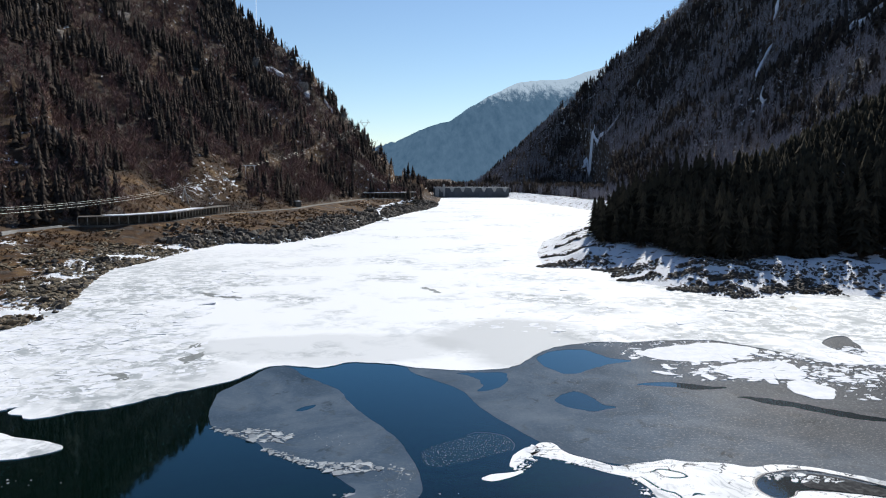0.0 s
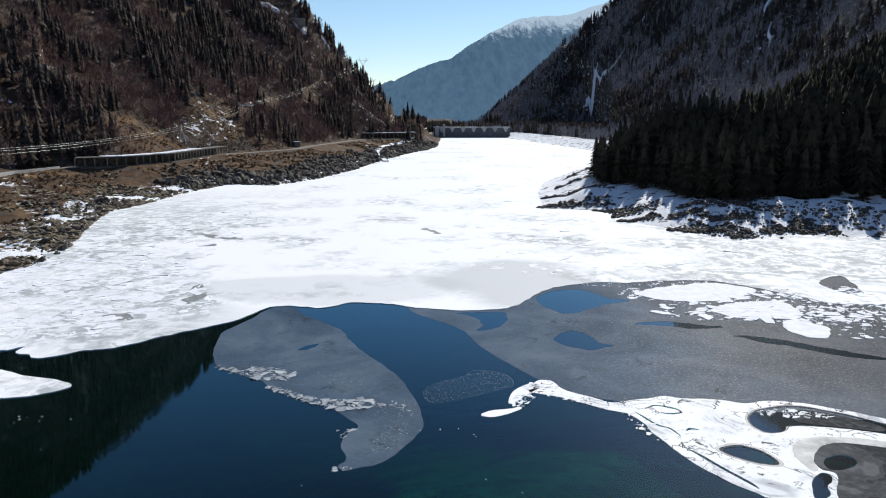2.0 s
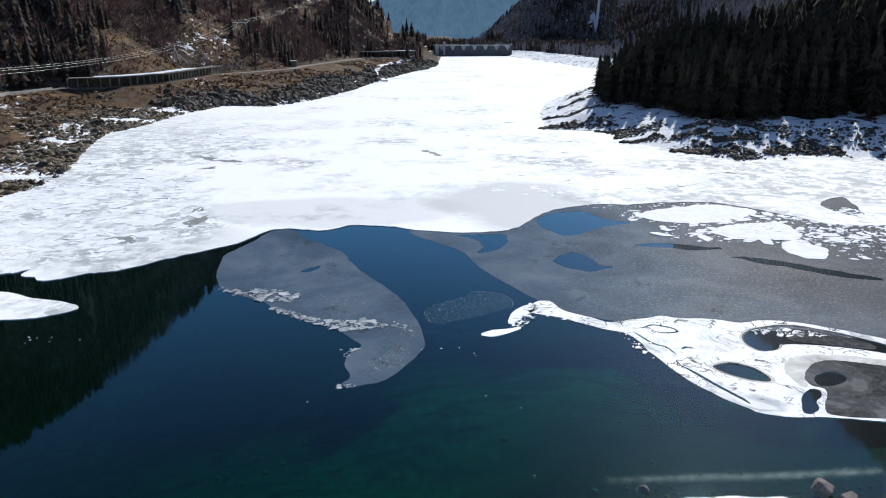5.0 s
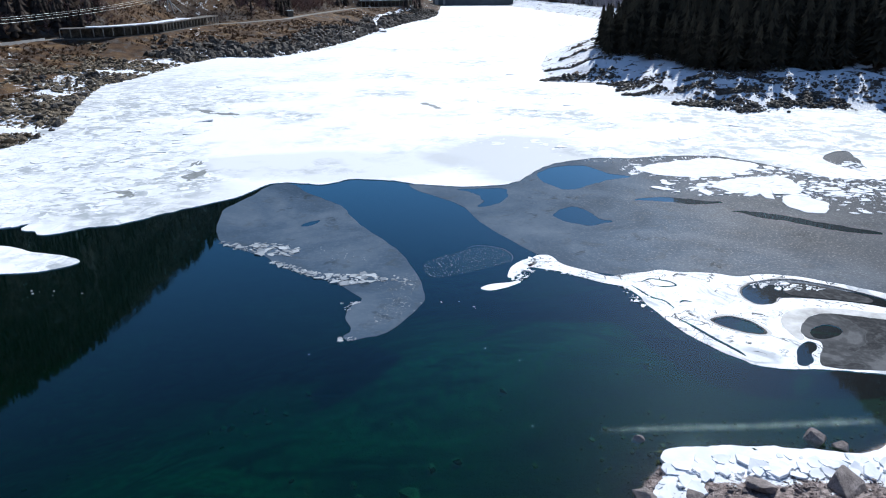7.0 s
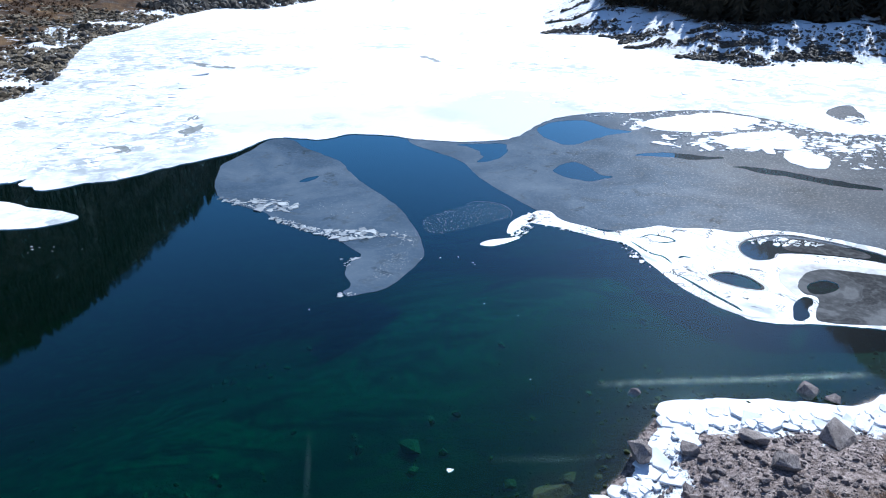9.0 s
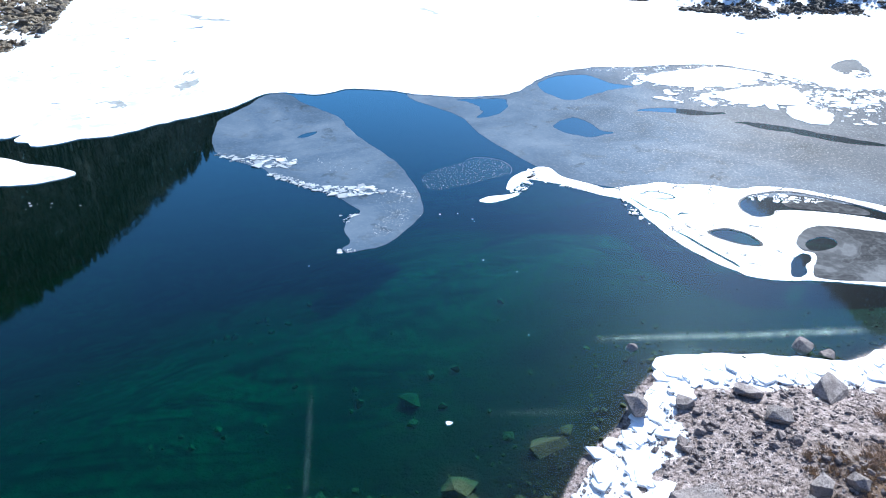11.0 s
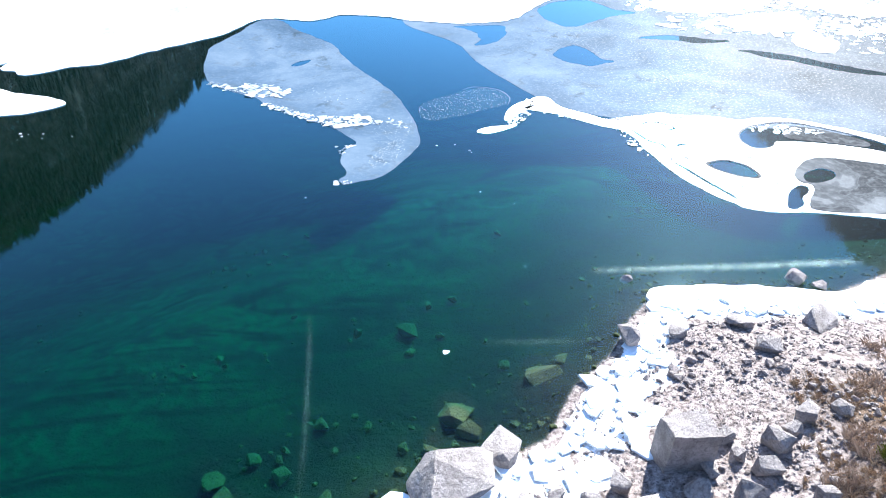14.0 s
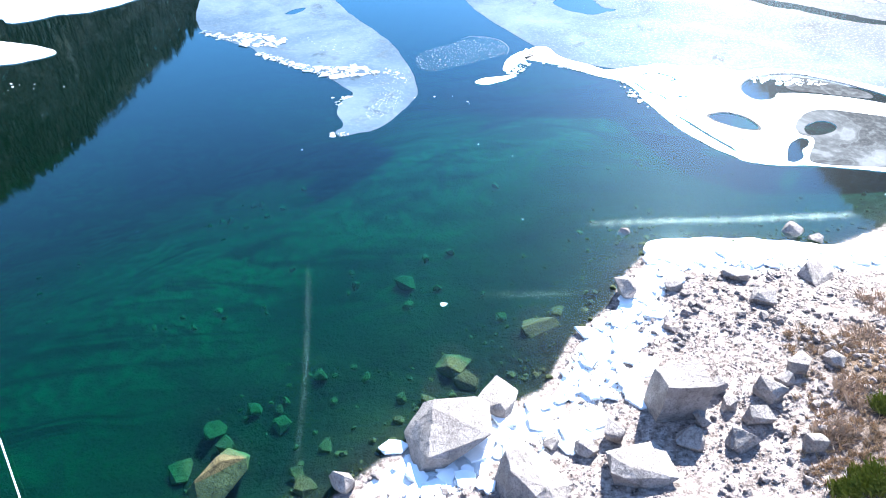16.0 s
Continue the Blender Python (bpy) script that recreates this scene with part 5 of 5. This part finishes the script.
BOULDERS = [(0.7, 24.75, 5.6, 3.1, 0.2), (5.2, 21.0, 4.3, 2.5, 1.1), (14.3, 26.1, 3.0, 4.3, 0.1), (11.2, 21.75, 3.7, 1.6, 0.5), (3.8, 27.9, 3.19, 1.69, 0.9), (-5.56, 21.8, 1.46, 1.56, 0.3), (13.95, 37.58, 1.86, 2.13, 0.2), (28.98, 39.02, 2.98, 1.09, 0.7), (18.66, 24.48, 1.68, 1.42, 0.4), (22.56, 28.41, 1.62, 1.42, 0.8), (21.16, 27.1, 1.18, 1.1, 0.5), (19.9, 26.3, 1.62, 1.62, 0.2), (14.51, 23.4, 1.73, 1.37, 0.3), (17.13, 23.03, 1.89, 1.53, 0.6), (10.47, 24.61, 1.63, 1.45, 0.9), (13.66, 27.36, 1.33, 1.14, 0.1), (8.56, 23.42, 1.41, 1.06, 0.3), (17.18, 27.21, 1.23, 1.23, 0.6), (17.55, 25.8, 1.29, 0.99, 0.8), (20.75, 22.22, 1.25, 1.1, 0.5), (24.72, 28.44, 1.4, 0.99, 0.2), (22.86, 39.21, 2.18, 1.04, 0.5), (23.37, 35.56, 1.81, 1.27, 0.4), (17.8, 38.18, 1.54, 0.64, 0.5), (15.62, 24.94, 1.33, 0.96, 0.2), (6.68, 24, 1.06, 0.78, 0.7)]
for i, (x, y, w, h, turn) in enumerate(BOULDERS):
    boulder("boulder", x, y, w, max(h, 0.5 * w), (0.12, -0.1, 0.02)[i] if i < 3 else turn - 0.5, 3 + i, M_BOULDER,
            "large angular granite boulder on the shore" if w > 2.5 else "grey-brown angular rock among shore stones", None, 0.22, "boulders on the shore",
            0.75, 0.1 if i == 2 else 0.85, (0.16, -0.05, 0.07)[i] if i < 3 else 0.0)
for i, (x, y, w, h, turn) in enumerate(WATER_ROCKS):
    dry = 0 < i < 4
    hh = max(h, 0.45 * w)
    z = (0.0 - hh * 0.1) if dry else (min(ground_z(x, y), -0.15 - hh * 0.72) if i else -hh * 0.6)
    boulder("boulder" if dry else "sunken_rock", x, y, w, hh, 0.3 if i == 0 else turn - 0.5, 60 + i, M_BOULDER if dry else (M_WETROCK if i else M_MOSSROCK),
            "wet grey boulder standing in shallow water" if dry else "algae-green rock lying under clear water", z, 0.25, "" if dry else "rocks under the water", 0.5 if i == 0 else 0.85)


def rock_scatter(name, pts, sizes, material, label, squash=(0.5, 0.9), tilt=0.25, seed=1, floor=None):
    """Loose stones lying on the ground, joined."""
    rng = np.random.default_rng(seed)
    p = np.asarray(pts)
    z = land(p)[0] if floor is None else np.maximum(land(p)[0], floor)
    V, Fc, off = [], [], 0
    for (x, y), zz, s in zip(p, z, sizes):
        v, f = STONES[rng.integers(len(STONES))]
        e = Euler((rng.normal(0, tilt), rng.normal(0, tilt), rng.uniform(0, 6.28))).to_matrix()
        q = (v * np.array((s, s * rng.uniform(0.55, 1.0), s * rng.uniform(*squash)))) @ np.array(e).T
        V.append(q + (x, y, zz + 0.18 * s))
        Fc.append(f + off)
        off += len(v)
    ob = mesh_object(name, np.concatenate(V), np.concatenate(Fc), material)
    return tagged(ob, label, "stones", kind="stuff")


def near_shore_stones():
    rng = np.random.default_rng(40)
    p = np.column_stack([rng.uniform(-9, 56, 150000), rng.uniform(15, 58, 150000)])
    d = segment_distance(p, LAKE, True)[0]
    wet = inside(p, LAKE)
    dense = value_noise(p, 3.5, 44, 3)
    ok = ~wet & (d < 30) & (dense > np.where(d < 4, 0.12, -0.5) + 0.018 * d)
    q = p[ok][:21000]
    lump = np.clip(0.55 + value_noise(q, 6.0, 48, 2) * 1.1, 0.15, 1.3)
    sz = 0.05 + 0.62 * lump * rng.uniform(0, 1, len(q)) ** 15 + 0.15 * rng.uniform(0, 1, len(q)) ** 2
    near_ = np.hypot(q[:, 0] - 15, q[:, 1] - 28) < 22
    big = np.argsort(-sz * near_)[:300]
    meshes = []
    for k in range(12):
        v, f = split_block(200 + k, 0.9, 0.0, 0)
        me = bpy.data.meshes.new("shore_stone")
        me.from_pydata(v.tolist(), [], f)
        me.materials.append(M_STONE)
        meshes.append(me)
    zz = land(q[big])[0]
    for (x, y), z, sc in zip(q[big], zz, sz[big]):
        ob = new("shore_stone", meshes[rng.integers(len(meshes))])
        ob.location = (x, y, z + 0.16 * sc)
        ob.rotation_euler = (rng.normal(0, 0.25), rng.normal(0, 0.25), rng.uniform(0, 6.28))
        ob.scale = (sc * 1.1, sc * rng.uniform(0.6, 1.0), sc * rng.uniform(0.5, 0.9))
        tagged(ob, "angular grey-brown stone on the rubble shore", "stone", "stones on the shore")
    rest = np.delete(np.arange(len(q)), big)
    q, sz = q[rest], sz[rest]
    rock_scatter("shore_stones", q, sz, M_STONE, "loose grey-brown stones and rubble on the shore", (0.35, 0.75), seed=2)
    ok = wet & (d < 9) & (rng.uniform(0, 1, len(p)) < np.clip(1.0 - d / 9, 0.06, 1))
    q = p[ok][:900]
    rock_scatter("lakebed_stones", q, 0.1 + 0.45 * rng.uniform(0, 1, len(q)) ** 4, M_WETROCK, "small green-brown stones on the lake bed", seed=3)
    p = np.column_stack([rng.uniform(-40, 30, 3000), rng.uniform(14, 62, 3000)])
    p = p[inside(p, LAKE) & (value_noise(p, 6.0, 47, 3) > 0.1)][:300]
    rock_scatter("lakebed_rubble", p, 0.15 + 0.8 * rng.uniform(0, 1, len(p)) ** 5, M_WETROCK, "scattered sunken stones on the lake bed", seed=4)


near_shore_stones()


def bank_rocks():
    """Dark blocky rubble on the drawn-down banks."""
    rng = np.random.default_rng(50)
    p = np.column_stack([rng.uniform(-180, 5, 60000), rng.uniform(130, 800, 60000)])
    d = segment_distance(p, LAKE, True)[0]
    droad, _, side = segment_distance(p, ROAD)
    ok = ~inside(p, LAKE) & (side < 0) & (droad > 8) & (d < 55) & (p[:, 0] < 2)
    w = value_noise(p, 22.0, 51, 3)
    ok &= rng.uniform(0, 1, len(p)) < np.where(p[:, 1] > 315, np.clip(1.15 - d / 30 + 0.5 * w, 0, 0.95), np.clip(0.3 - d / 40 + w * 1.1, 0, 1))
    p, d = p[ok][:5200], d[ok][:5200]
    big = np.where(p[:, 1] > 315, 1.25, 0.9)
    sz = (0.6 + 3.6 * rng.uniform(0, 1, len(p)) ** 3.5) * big
    rock_scatter("bank_rubble", p, sz, M_DARKROCK, "dark blocky rocks covering the steep bank", (0.35, 0.8), 0.4, 5)
    p = np.column_stack([rng.uniform(-175, -90, 40000), rng.uniform(130, 330, 40000)])
    d = segment_distance(p, LAKE, True)[0]
    droad, _, side = segment_distance(p, ROAD)
    w = value_noise(p, 14.0, 57, 3)
    ok = ~inside(p, LAKE) & (side < 0) & (droad > 10) & (rng.uniform(0, 1, len(p)) < np.clip(0.75 - d / 50 + w * 1.7, 0, 1))
    p = p[ok][:9000]
    rock_scatter("bank_slabs", p, 0.3 + 2.2 * rng.uniform(0, 1, len(p)) ** 3, M_SLAB, "flat brown-grey slabs on the drawn-down bank", (0.2, 0.45), 0.3, 8)
    p, sz = [], []
    for x0, y0, x1, y1, wd, n in RIBS:
        for _ in range(int(n * 2.1)):
            k, s = rng.uniform(), rng.normal(0, 0.5)
            ex, ey = x1 - x0, y1 - y0
            ln = math.hypot(ex, ey)
            p.append((x0 + ex * k - ey / ln * s * wd * (1.15 - k), y0 + ey * k + ex / ln * s * wd * (1.15 - k)))
            sz.append(rng.uniform(0.3, 0.8) + 1.5 * rng.uniform() ** 5)
    rock_scatter("rock_ribs", p, sz, M_DARKROCK, "dark rubble ribs showing through shore snow", (0.35, 0.7), 0.35, 6, 0.1)


RIBS = [(89, 372.3, 58.2, 326, 5, 133), (74.7, 305.8, 50.1, 300.8, 5, 133), (64.4, 267.2, 40.8, 278.9, 4, 133), (63.6, 254.1, 35.1, 253.3, 5, 209), (73.2, 230.2, 54.4, 245, 5, 171), (71, 220, 57.3, 219.6, 4, 114), (79.4, 205.2, 68.2, 201.8, 5, 95), (85.4, 196.9, 72.1, 200.9, 6, 209), (89.8, 195.5, 81.7, 187.4, 5, 95), (83.5, 214.5, 73.3, 215.7, 5, 114), (102.1, 200.4, 92.8, 194.6, 5, 133), (117.1, 197.1, 99.3, 198, 4, 152), (131.9, 203, 77.4, 223, 9, 323), (95.9, 205.9, 82.2, 205.8, 6, 133), (66.4, 236.7, 57.5, 227.8, 4, 76), (112.5, 204.4, 103.8, 200.4, 5, 95)]
bank_rocks()

for i, (x, y, w, h, turn) in enumerate([(-291.17, 519.57, 20.14, 15.11, 0.3), (-215.78, 376.82, 10.87, 13.04, 0.2), (-218.83, 591.96, 13.74, 11.63, 0.5), (-209.96, 777.45, 20.36, 16.29, 0.6), (-168.56, 812.9, 23.69, 12.54, 0.1), (-159.77, 817.9, 15.37, 9.78, 0.4), (-299.23, 512.28, 20.16, 15.12, 0.5), (-289.49, 624.54, 23.4, 14.04, 0.2), (-237.32, 544.48, 12.95, 9.96, 0.3), (-127.36, 867.41, 17.59, 13.19, 0.9), (-130.64, 741.86, 16.34, 10.06, 0.5)]):
    boulder("rock_crag", x, y, w * 0.9, h * 1.0, turn, 100 + i, M_CRAG, "pale bare rock crag on the wooded slope", None, 0.62, "crags", 0.6)

for line in ([(273.69, 1056.32, 1.37), (259.81, 1047.33, 1.35), (247.48, 1044.44, 1.79), (238.43, 1063.88, 3.18), (239.15, 1106.39, 5.19), (240.87, 1147.99, 5.38), (232.26, 1122.81, 5.25)], [(407.87, 852.43, 3.63), (399.9, 840.25, 3.96), (391.25, 829.05, 2.72)], [(370.89, 790.53, 3.68), (362.58, 779.88, 3.98), (353.02, 770.55, 3.21), (343.68, 757.29, 4.19), (330.26, 730.6, 2.02)], [(323.79, 700.22, 0.97), (316.74, 688.85, 1.27), (314.38, 675.89, 0.94), (308.66, 669.84, 0.92)], [(247.2, 1122.33, 0.96), (239.73, 1099.13, 1.41), (239.5, 1109.05, 2.36)], [(399.59, 633.91, 3.82), (383.09, 635.36, 3.14), (379.28, 654.7, 4.48)], [(311.06, 1089.6, 0.95), (299.24, 1077.29, 1.41), (292.07, 1069.21, 1.39)], [(-200, 782, 2), (-190, 791, 4), (-183, 798, 2)], [(-172, 806, 4), (-160, 814, 5), (-155, 817, 2)], [(-143, 840, 3), (-136, 846, 2)]):
    bm = bmesh.new()
    last = None
    pts = []
    for (xa, ya, wa), (xb, yb, wb) in zip(line, line[1:]):
        for k in range(6):
            pts.append((xa + (xb - xa) * k / 6, ya + (yb - ya) * k / 6, wa + (wb - wa) * k / 6))
    for i, (x, y, w) in enumerate(pts):
        nx = noise.noise((x * 0.07, y * 0.07, 3)) * w * 0.8
        w = w * (0.8 + 0.8 * abs(noise.noise((x * 0.2, y * 0.2, 9))))
        row = []
        for s in (-0.5, 0.0, 0.5):
            zz = ground_z(x + nx + s * w, y)
            row.append(bm.verts.new((x + nx + s * w, y, zz + 4.0)))
        if last:
            bm.faces.new((last[0], last[1], row[1], row[0]))
            bm.faces.new((last[1], last[2], row[2], row[1]))
        last = row
    ex = bmesh.ops.extrude_face_region(bm, geom=list(bm.faces))
    for v in [g for g in ex["geom"] if isinstance(g, bmesh.types.BMVert)]:
        v.co.z -= 8.0
    tagged(part("snow_gully", bm, M_SNOW), "narrow streak of old snow in a gully", "snow", "snow gullies")


# ---------------------------------------------------------------- nearest spruces, one by one
def spruce_variant(seed):
    r = random.Random(seed)
    V, Fc = conifer_mesh(r, 17, 8)
    t = new("spruce_tree")
    t.empty_display_size = 0.5
    bm = bmesh.new()
    vs = [bm.verts.new(v) for v in V]
    for f in Fc:
        bm.faces.new([vs[i] for i in f])
    me = bpy.data.meshes.new("crown")
    bm.to_mesh(me)
    bm.free()
    me.materials.append(M_SPRUCE_SHADED)
    crown = new("crown", me)
    crown.parent = t
    bm = bmesh.new()
    bmesh.ops.create_cone(bm, cap_ends=True, segments=7, radius1=0.016, radius2=0.004, depth=0.9, matrix=Matrix.Translation((0, 0, 0.42)))
    part("trunk", bm, M_TRUNK, t)
    return tagged(t, "tall dark green spruce at the forest edge", "tree", "spruces above the shore")


def near_spruces():
    rng = np.random.default_rng(60)
    variants = [spruce_variant(s) for s in range(8)]
    p = np.column_stack([rng.uniform(52, 235, 6000), rng.uniform(205, 330, 6000)])
    d = segment_distance(p, LAKE, True)[0]
    ok = ~inside(p, LAKE) & (d > 25) & (d < 75) & ((d > 36) | (value_noise(p, 18.0, 63, 2) > -0.1))
    p, d = p[ok], d[ok]
    chosen = []
    for q, dd in zip(p, d):
        if all((q[0] - c[0]) ** 2 + (q[1] - c[1]) ** 2 > 13 for c in chosen):
            chosen.append(q)
        if len(chosen) == 300:
            break
    zs = land(np.array(chosen))[0]
    for i, (q, z) in enumerate(zip(chosen, zs)):
        h, w = rng.uniform(14, 20) if segment_distance(np.array([q]), LAKE, True)[0][0] < 32 else rng.uniform(17, 26), rng.uniform(1.0, 1.4)
        m = Matrix.Translation((q[0], q[1], z - 0.3)) @ Matrix.Rotation(rng.uniform(0, 6.28), 4, "Z")
        src = variants[i % 8]
        ob = src if i < 8 else copy_thing(src, m)
        ob.matrix_basis = m
        ob.scale = (h * w, h * w, h)
    return np.array(chosen)


near_spruces()


# ---------------------------------------------------------------- brush and grass beside the shore
def tufts(name, pts, heights, blades, material, label, category, lean=0.6, width=0.02):
    rng = np.random.default_rng(len(pts))
    z = land(np.asarray(pts))[0]
    V, Fc = [], []
    for (x, y), zz, h in zip(pts, z, heights):
        for _ in range(blades):
            a, l = rng.uniform(0, 6.28), h * rng.uniform(0.5, 1.0)
            bx, by = x + rng.normal(0, 0.3 * h), y + rng.normal(0, 0.3 * h)
            ux, uy = math.cos(a) * l * lean * rng.uniform(0.3, 1), math.sin(a) * l * lean * rng.uniform(0.3, 1)
            w = width * rng.uniform(0.7, 1.4)
            px, py = -math.sin(a) * w, math.cos(a) * w
            b = len(V)
            V += [(bx - px, by - py, zz - 0.05), (bx + px, by + py, zz - 0.05), (bx + ux * 0.5, by + uy * 0.5, zz + l * 0.75), (bx + ux, by + uy, zz + l)]
            Fc += [(b, b + 1, b + 2), (b + 1, b + 3, b + 2)]
    return tagged(mesh_object(name, V, Fc, material), label, category, kind="stuff")


def near_plants():
    rng = np.random.default_rng(70)

    def spots(n, areas):
        out = []
        for cx, cy, rx, ry in areas:
            for _ in range(n):
                a, r = rng.uniform(0, 6.28), math.sqrt(rng.uniform())
                out.append((cx + rx * r * math.cos(a), cy + ry * r * math.sin(a)))
        return out
    g = spots(80, [(23.9, 24.6, 2.9, 3.2), (26.8, 28.2, 2.4, 2.6), (22.0, 21.6, 2.2, 3.2), (23.6, 21.3, 2.4, 3.0), (25.0, 30.3, 2.6, 1.9), (21.6, 19.4, 2.6, 1.8)])
    tufts("dry_grass", g, rng.uniform(0.1, 0.35, len(g)), 26, M_DRY, "dry straw-coloured grass on the stony slope", "grass", 1.2, 0.009)
    b = spots(24, [(27.98, 30.12, 1.74, 1.96), (31.66, 35.2, 1.45, 1.45), (22.13, 22.73, 0.93, 1.12), (24.54, 25.45, 1.19, 1.19)])
    tufts("bare_brush", b, rng.uniform(0.25, 0.8, len(b)), 22, M_BRUSH, "leafless brown brush at the edge of the shore", "brush", 1.0, 0.006)
    for cx, cy, rx, ry in [(22.23, 19.57, 1.07, 0.79), (25.27, 24.3, 0.55, 0.47), (21.06, 19.08, 0.78, 0.49)]:
        s = spots(26, [(cx, cy, rx, ry)])
        tufts("juniper_bush", s, rng.uniform(0.3, 0.75, len(s)), 60, M_GREEN, "low yellow-green juniper bush in dry grass", "bush", 1.0, 0.02)


near_plants()


# ---------------------------------------------------------------- ice plates lying on the shore
def shore_plates():
    """Ice plates stranded by the falling water, each one by itself."""
    rng = np.random.default_rng(80)
    foot = [(-3, 23.6), (1, 25.0), (5, 26.6), (8, 28.7), (10.2, 32.6), (13.6, 36.2), (16.0, 40.0), (18, 42.5), (24, 43), (33, 42.5), (40, 46), (48, 49.5)]
    for q, a in along([(*q, 0) for q in foot], 0.16):
        n = Vector((math.sin(a), -math.cos(a), 0))
        if rng.uniform() < 0.12:
            continue
        f = rng.uniform(-0.35, 2.4) * (1.0 if q.x > 12 else 1.9)
        c = q + n * f
        size = 0.5 + 2.4 * rng.uniform() ** 2
        k = rng.integers(5, 8)
        ang = (np.arange(k) + rng.uniform(-0.3, 0.3, k)) * 6.283 / k
        rad = size * rng.uniform(0.65, 1.0, k) * 0.5
        px, py = rad * np.cos(ang), rad * np.sin(ang) * rng.uniform(0.6, 1.0)
        th = rng.uniform(0.1, 0.22)
        V = list(zip(px * 0.94, py * 0.94, [th] * k)) + list(zip(px, py, [th * 0.7] * k)) + list(zip(px, py, [0] * k))
        Fc = [list(range(k))] + [[r * k + i, (r + 1) * k + i, (r + 1) * k + (i + 1) % k, r * k + (i + 1) % k] for r in (0, 1) for i in range(k)]
        ob = mesh_object("ice_plate", V, Fc, M_SNOW)
        ob.location = (c.x, c.y, max(ground_z(c.x, c.y), 0.0) + 0.08)
        ob.rotation_euler = (rng.normal(0, 0.1), rng.normal(0, 0.1), rng.uniform(0, 6.28))
        tagged(ob, "broken white ice plate stranded on the shore", "ice plate", "stranded ice plates")


shore_plates()


# ---------------------------------------------------------------- rope over the water, vapour trails
ROPE = [(-38, 39.5), (-20.6, 17.6)]
cu = bpy.data.curves.new("white_rope", "CURVE")
cu.dimensions, cu.bevel_depth, cu.bevel_resolution = "3D", 0.042, 2
sp = cu.splines.new("POLY")
sp.points.add(1)
for q, (x, y), z in zip(sp.points, ROPE, (0.05, 1.2)):
    q.co = (x, y, z, 1)
cu.materials.append(M_SNOW)
tagged(new("white_rope", cu), "taut white rope running out over the water", "rope")


def vapour_trail(rows, width, puff, glow, far=30000.0):
    """A long thin cloud high in the sky, along directions of azimuth and height."""
    verts, faces = [], []
    dirs = [Vector((math.sin(radians(a)) * math.cos(radians(e)), math.cos(radians(a)) * math.cos(radians(e)), math.sin(radians(e)))) for a, e in rows]
    pts = []
    for a, b in zip(dirs, dirs[1:]):
        pts += [a.lerp(b, i / 24).normalized() for i in range(24)]
    pts.append(dirs[-1])
    for i, q in enumerate(pts):
        step = (pts[min(i + 1, len(pts) - 1)] - pts[max(i - 1, 0)]).normalized()
        up = q.cross(step).normalized()
        for s in range(7):
            k = s / 6 * 2 - 1
            verts.append(q * far + up * k * width * far)
    n = len(pts)
    faces = [(i * 7 + s, i * 7 + s + 1, (i + 1) * 7 + s + 1, (i + 1) * 7 + s) for i in range(n - 1) for s in range(6)]
    ob = mesh_object("vapour_trail", verts, faces, M_TRAIL)
    core = np.tile([0, 0.18, 0.62, 1, 0.62, 0.18, 0], n) * np.repeat(np.minimum(1, np.minimum(np.arange(n), np.arange(n)[::-1]) / 18.0), 7)
    beat = np.repeat([1 - puff * (0.5 + 0.5 * math.sin(i * 0.9)) for i in range(n)], 7)
    ob.data.attributes.new("core", "FLOAT", "POINT").data.foreach_set("value", (core * beat).astype(np.float32))
    ob.data.attributes.new("glow", "FLOAT", "POINT").data.foreach_set("value", np.full(n * 7, glow, np.float32))
    return tagged(ob, "thin white vapour trail in the blue sky", "vapour trail", kind="structure")


vapour_trail([(15.0, 35.8), (20.2, 34.84), (23.3, 34.19), (28.6, 32.93), (32.9, 31.6), (39.5, 29.2)], 0.0062, 0.5, 7.0)
vapour_trail([(4.5, 42.6), (11.8, 42.05), (17.5, 41.2)], 0.007, 0.2, 0.5)
vapour_trail([(-14.0, 39.0), (-15.0, 43.5), (-16.7, 48.85), (-18.8, 53.1), (-20.8, 57.0)], 0.006, 0.2, 0.5)
vapour_trail([(-14.98, 11.2), (-14.93, 13.4), (-14.8, 17.0)], 0.0008, 0.0, 0.0, 4300.0)
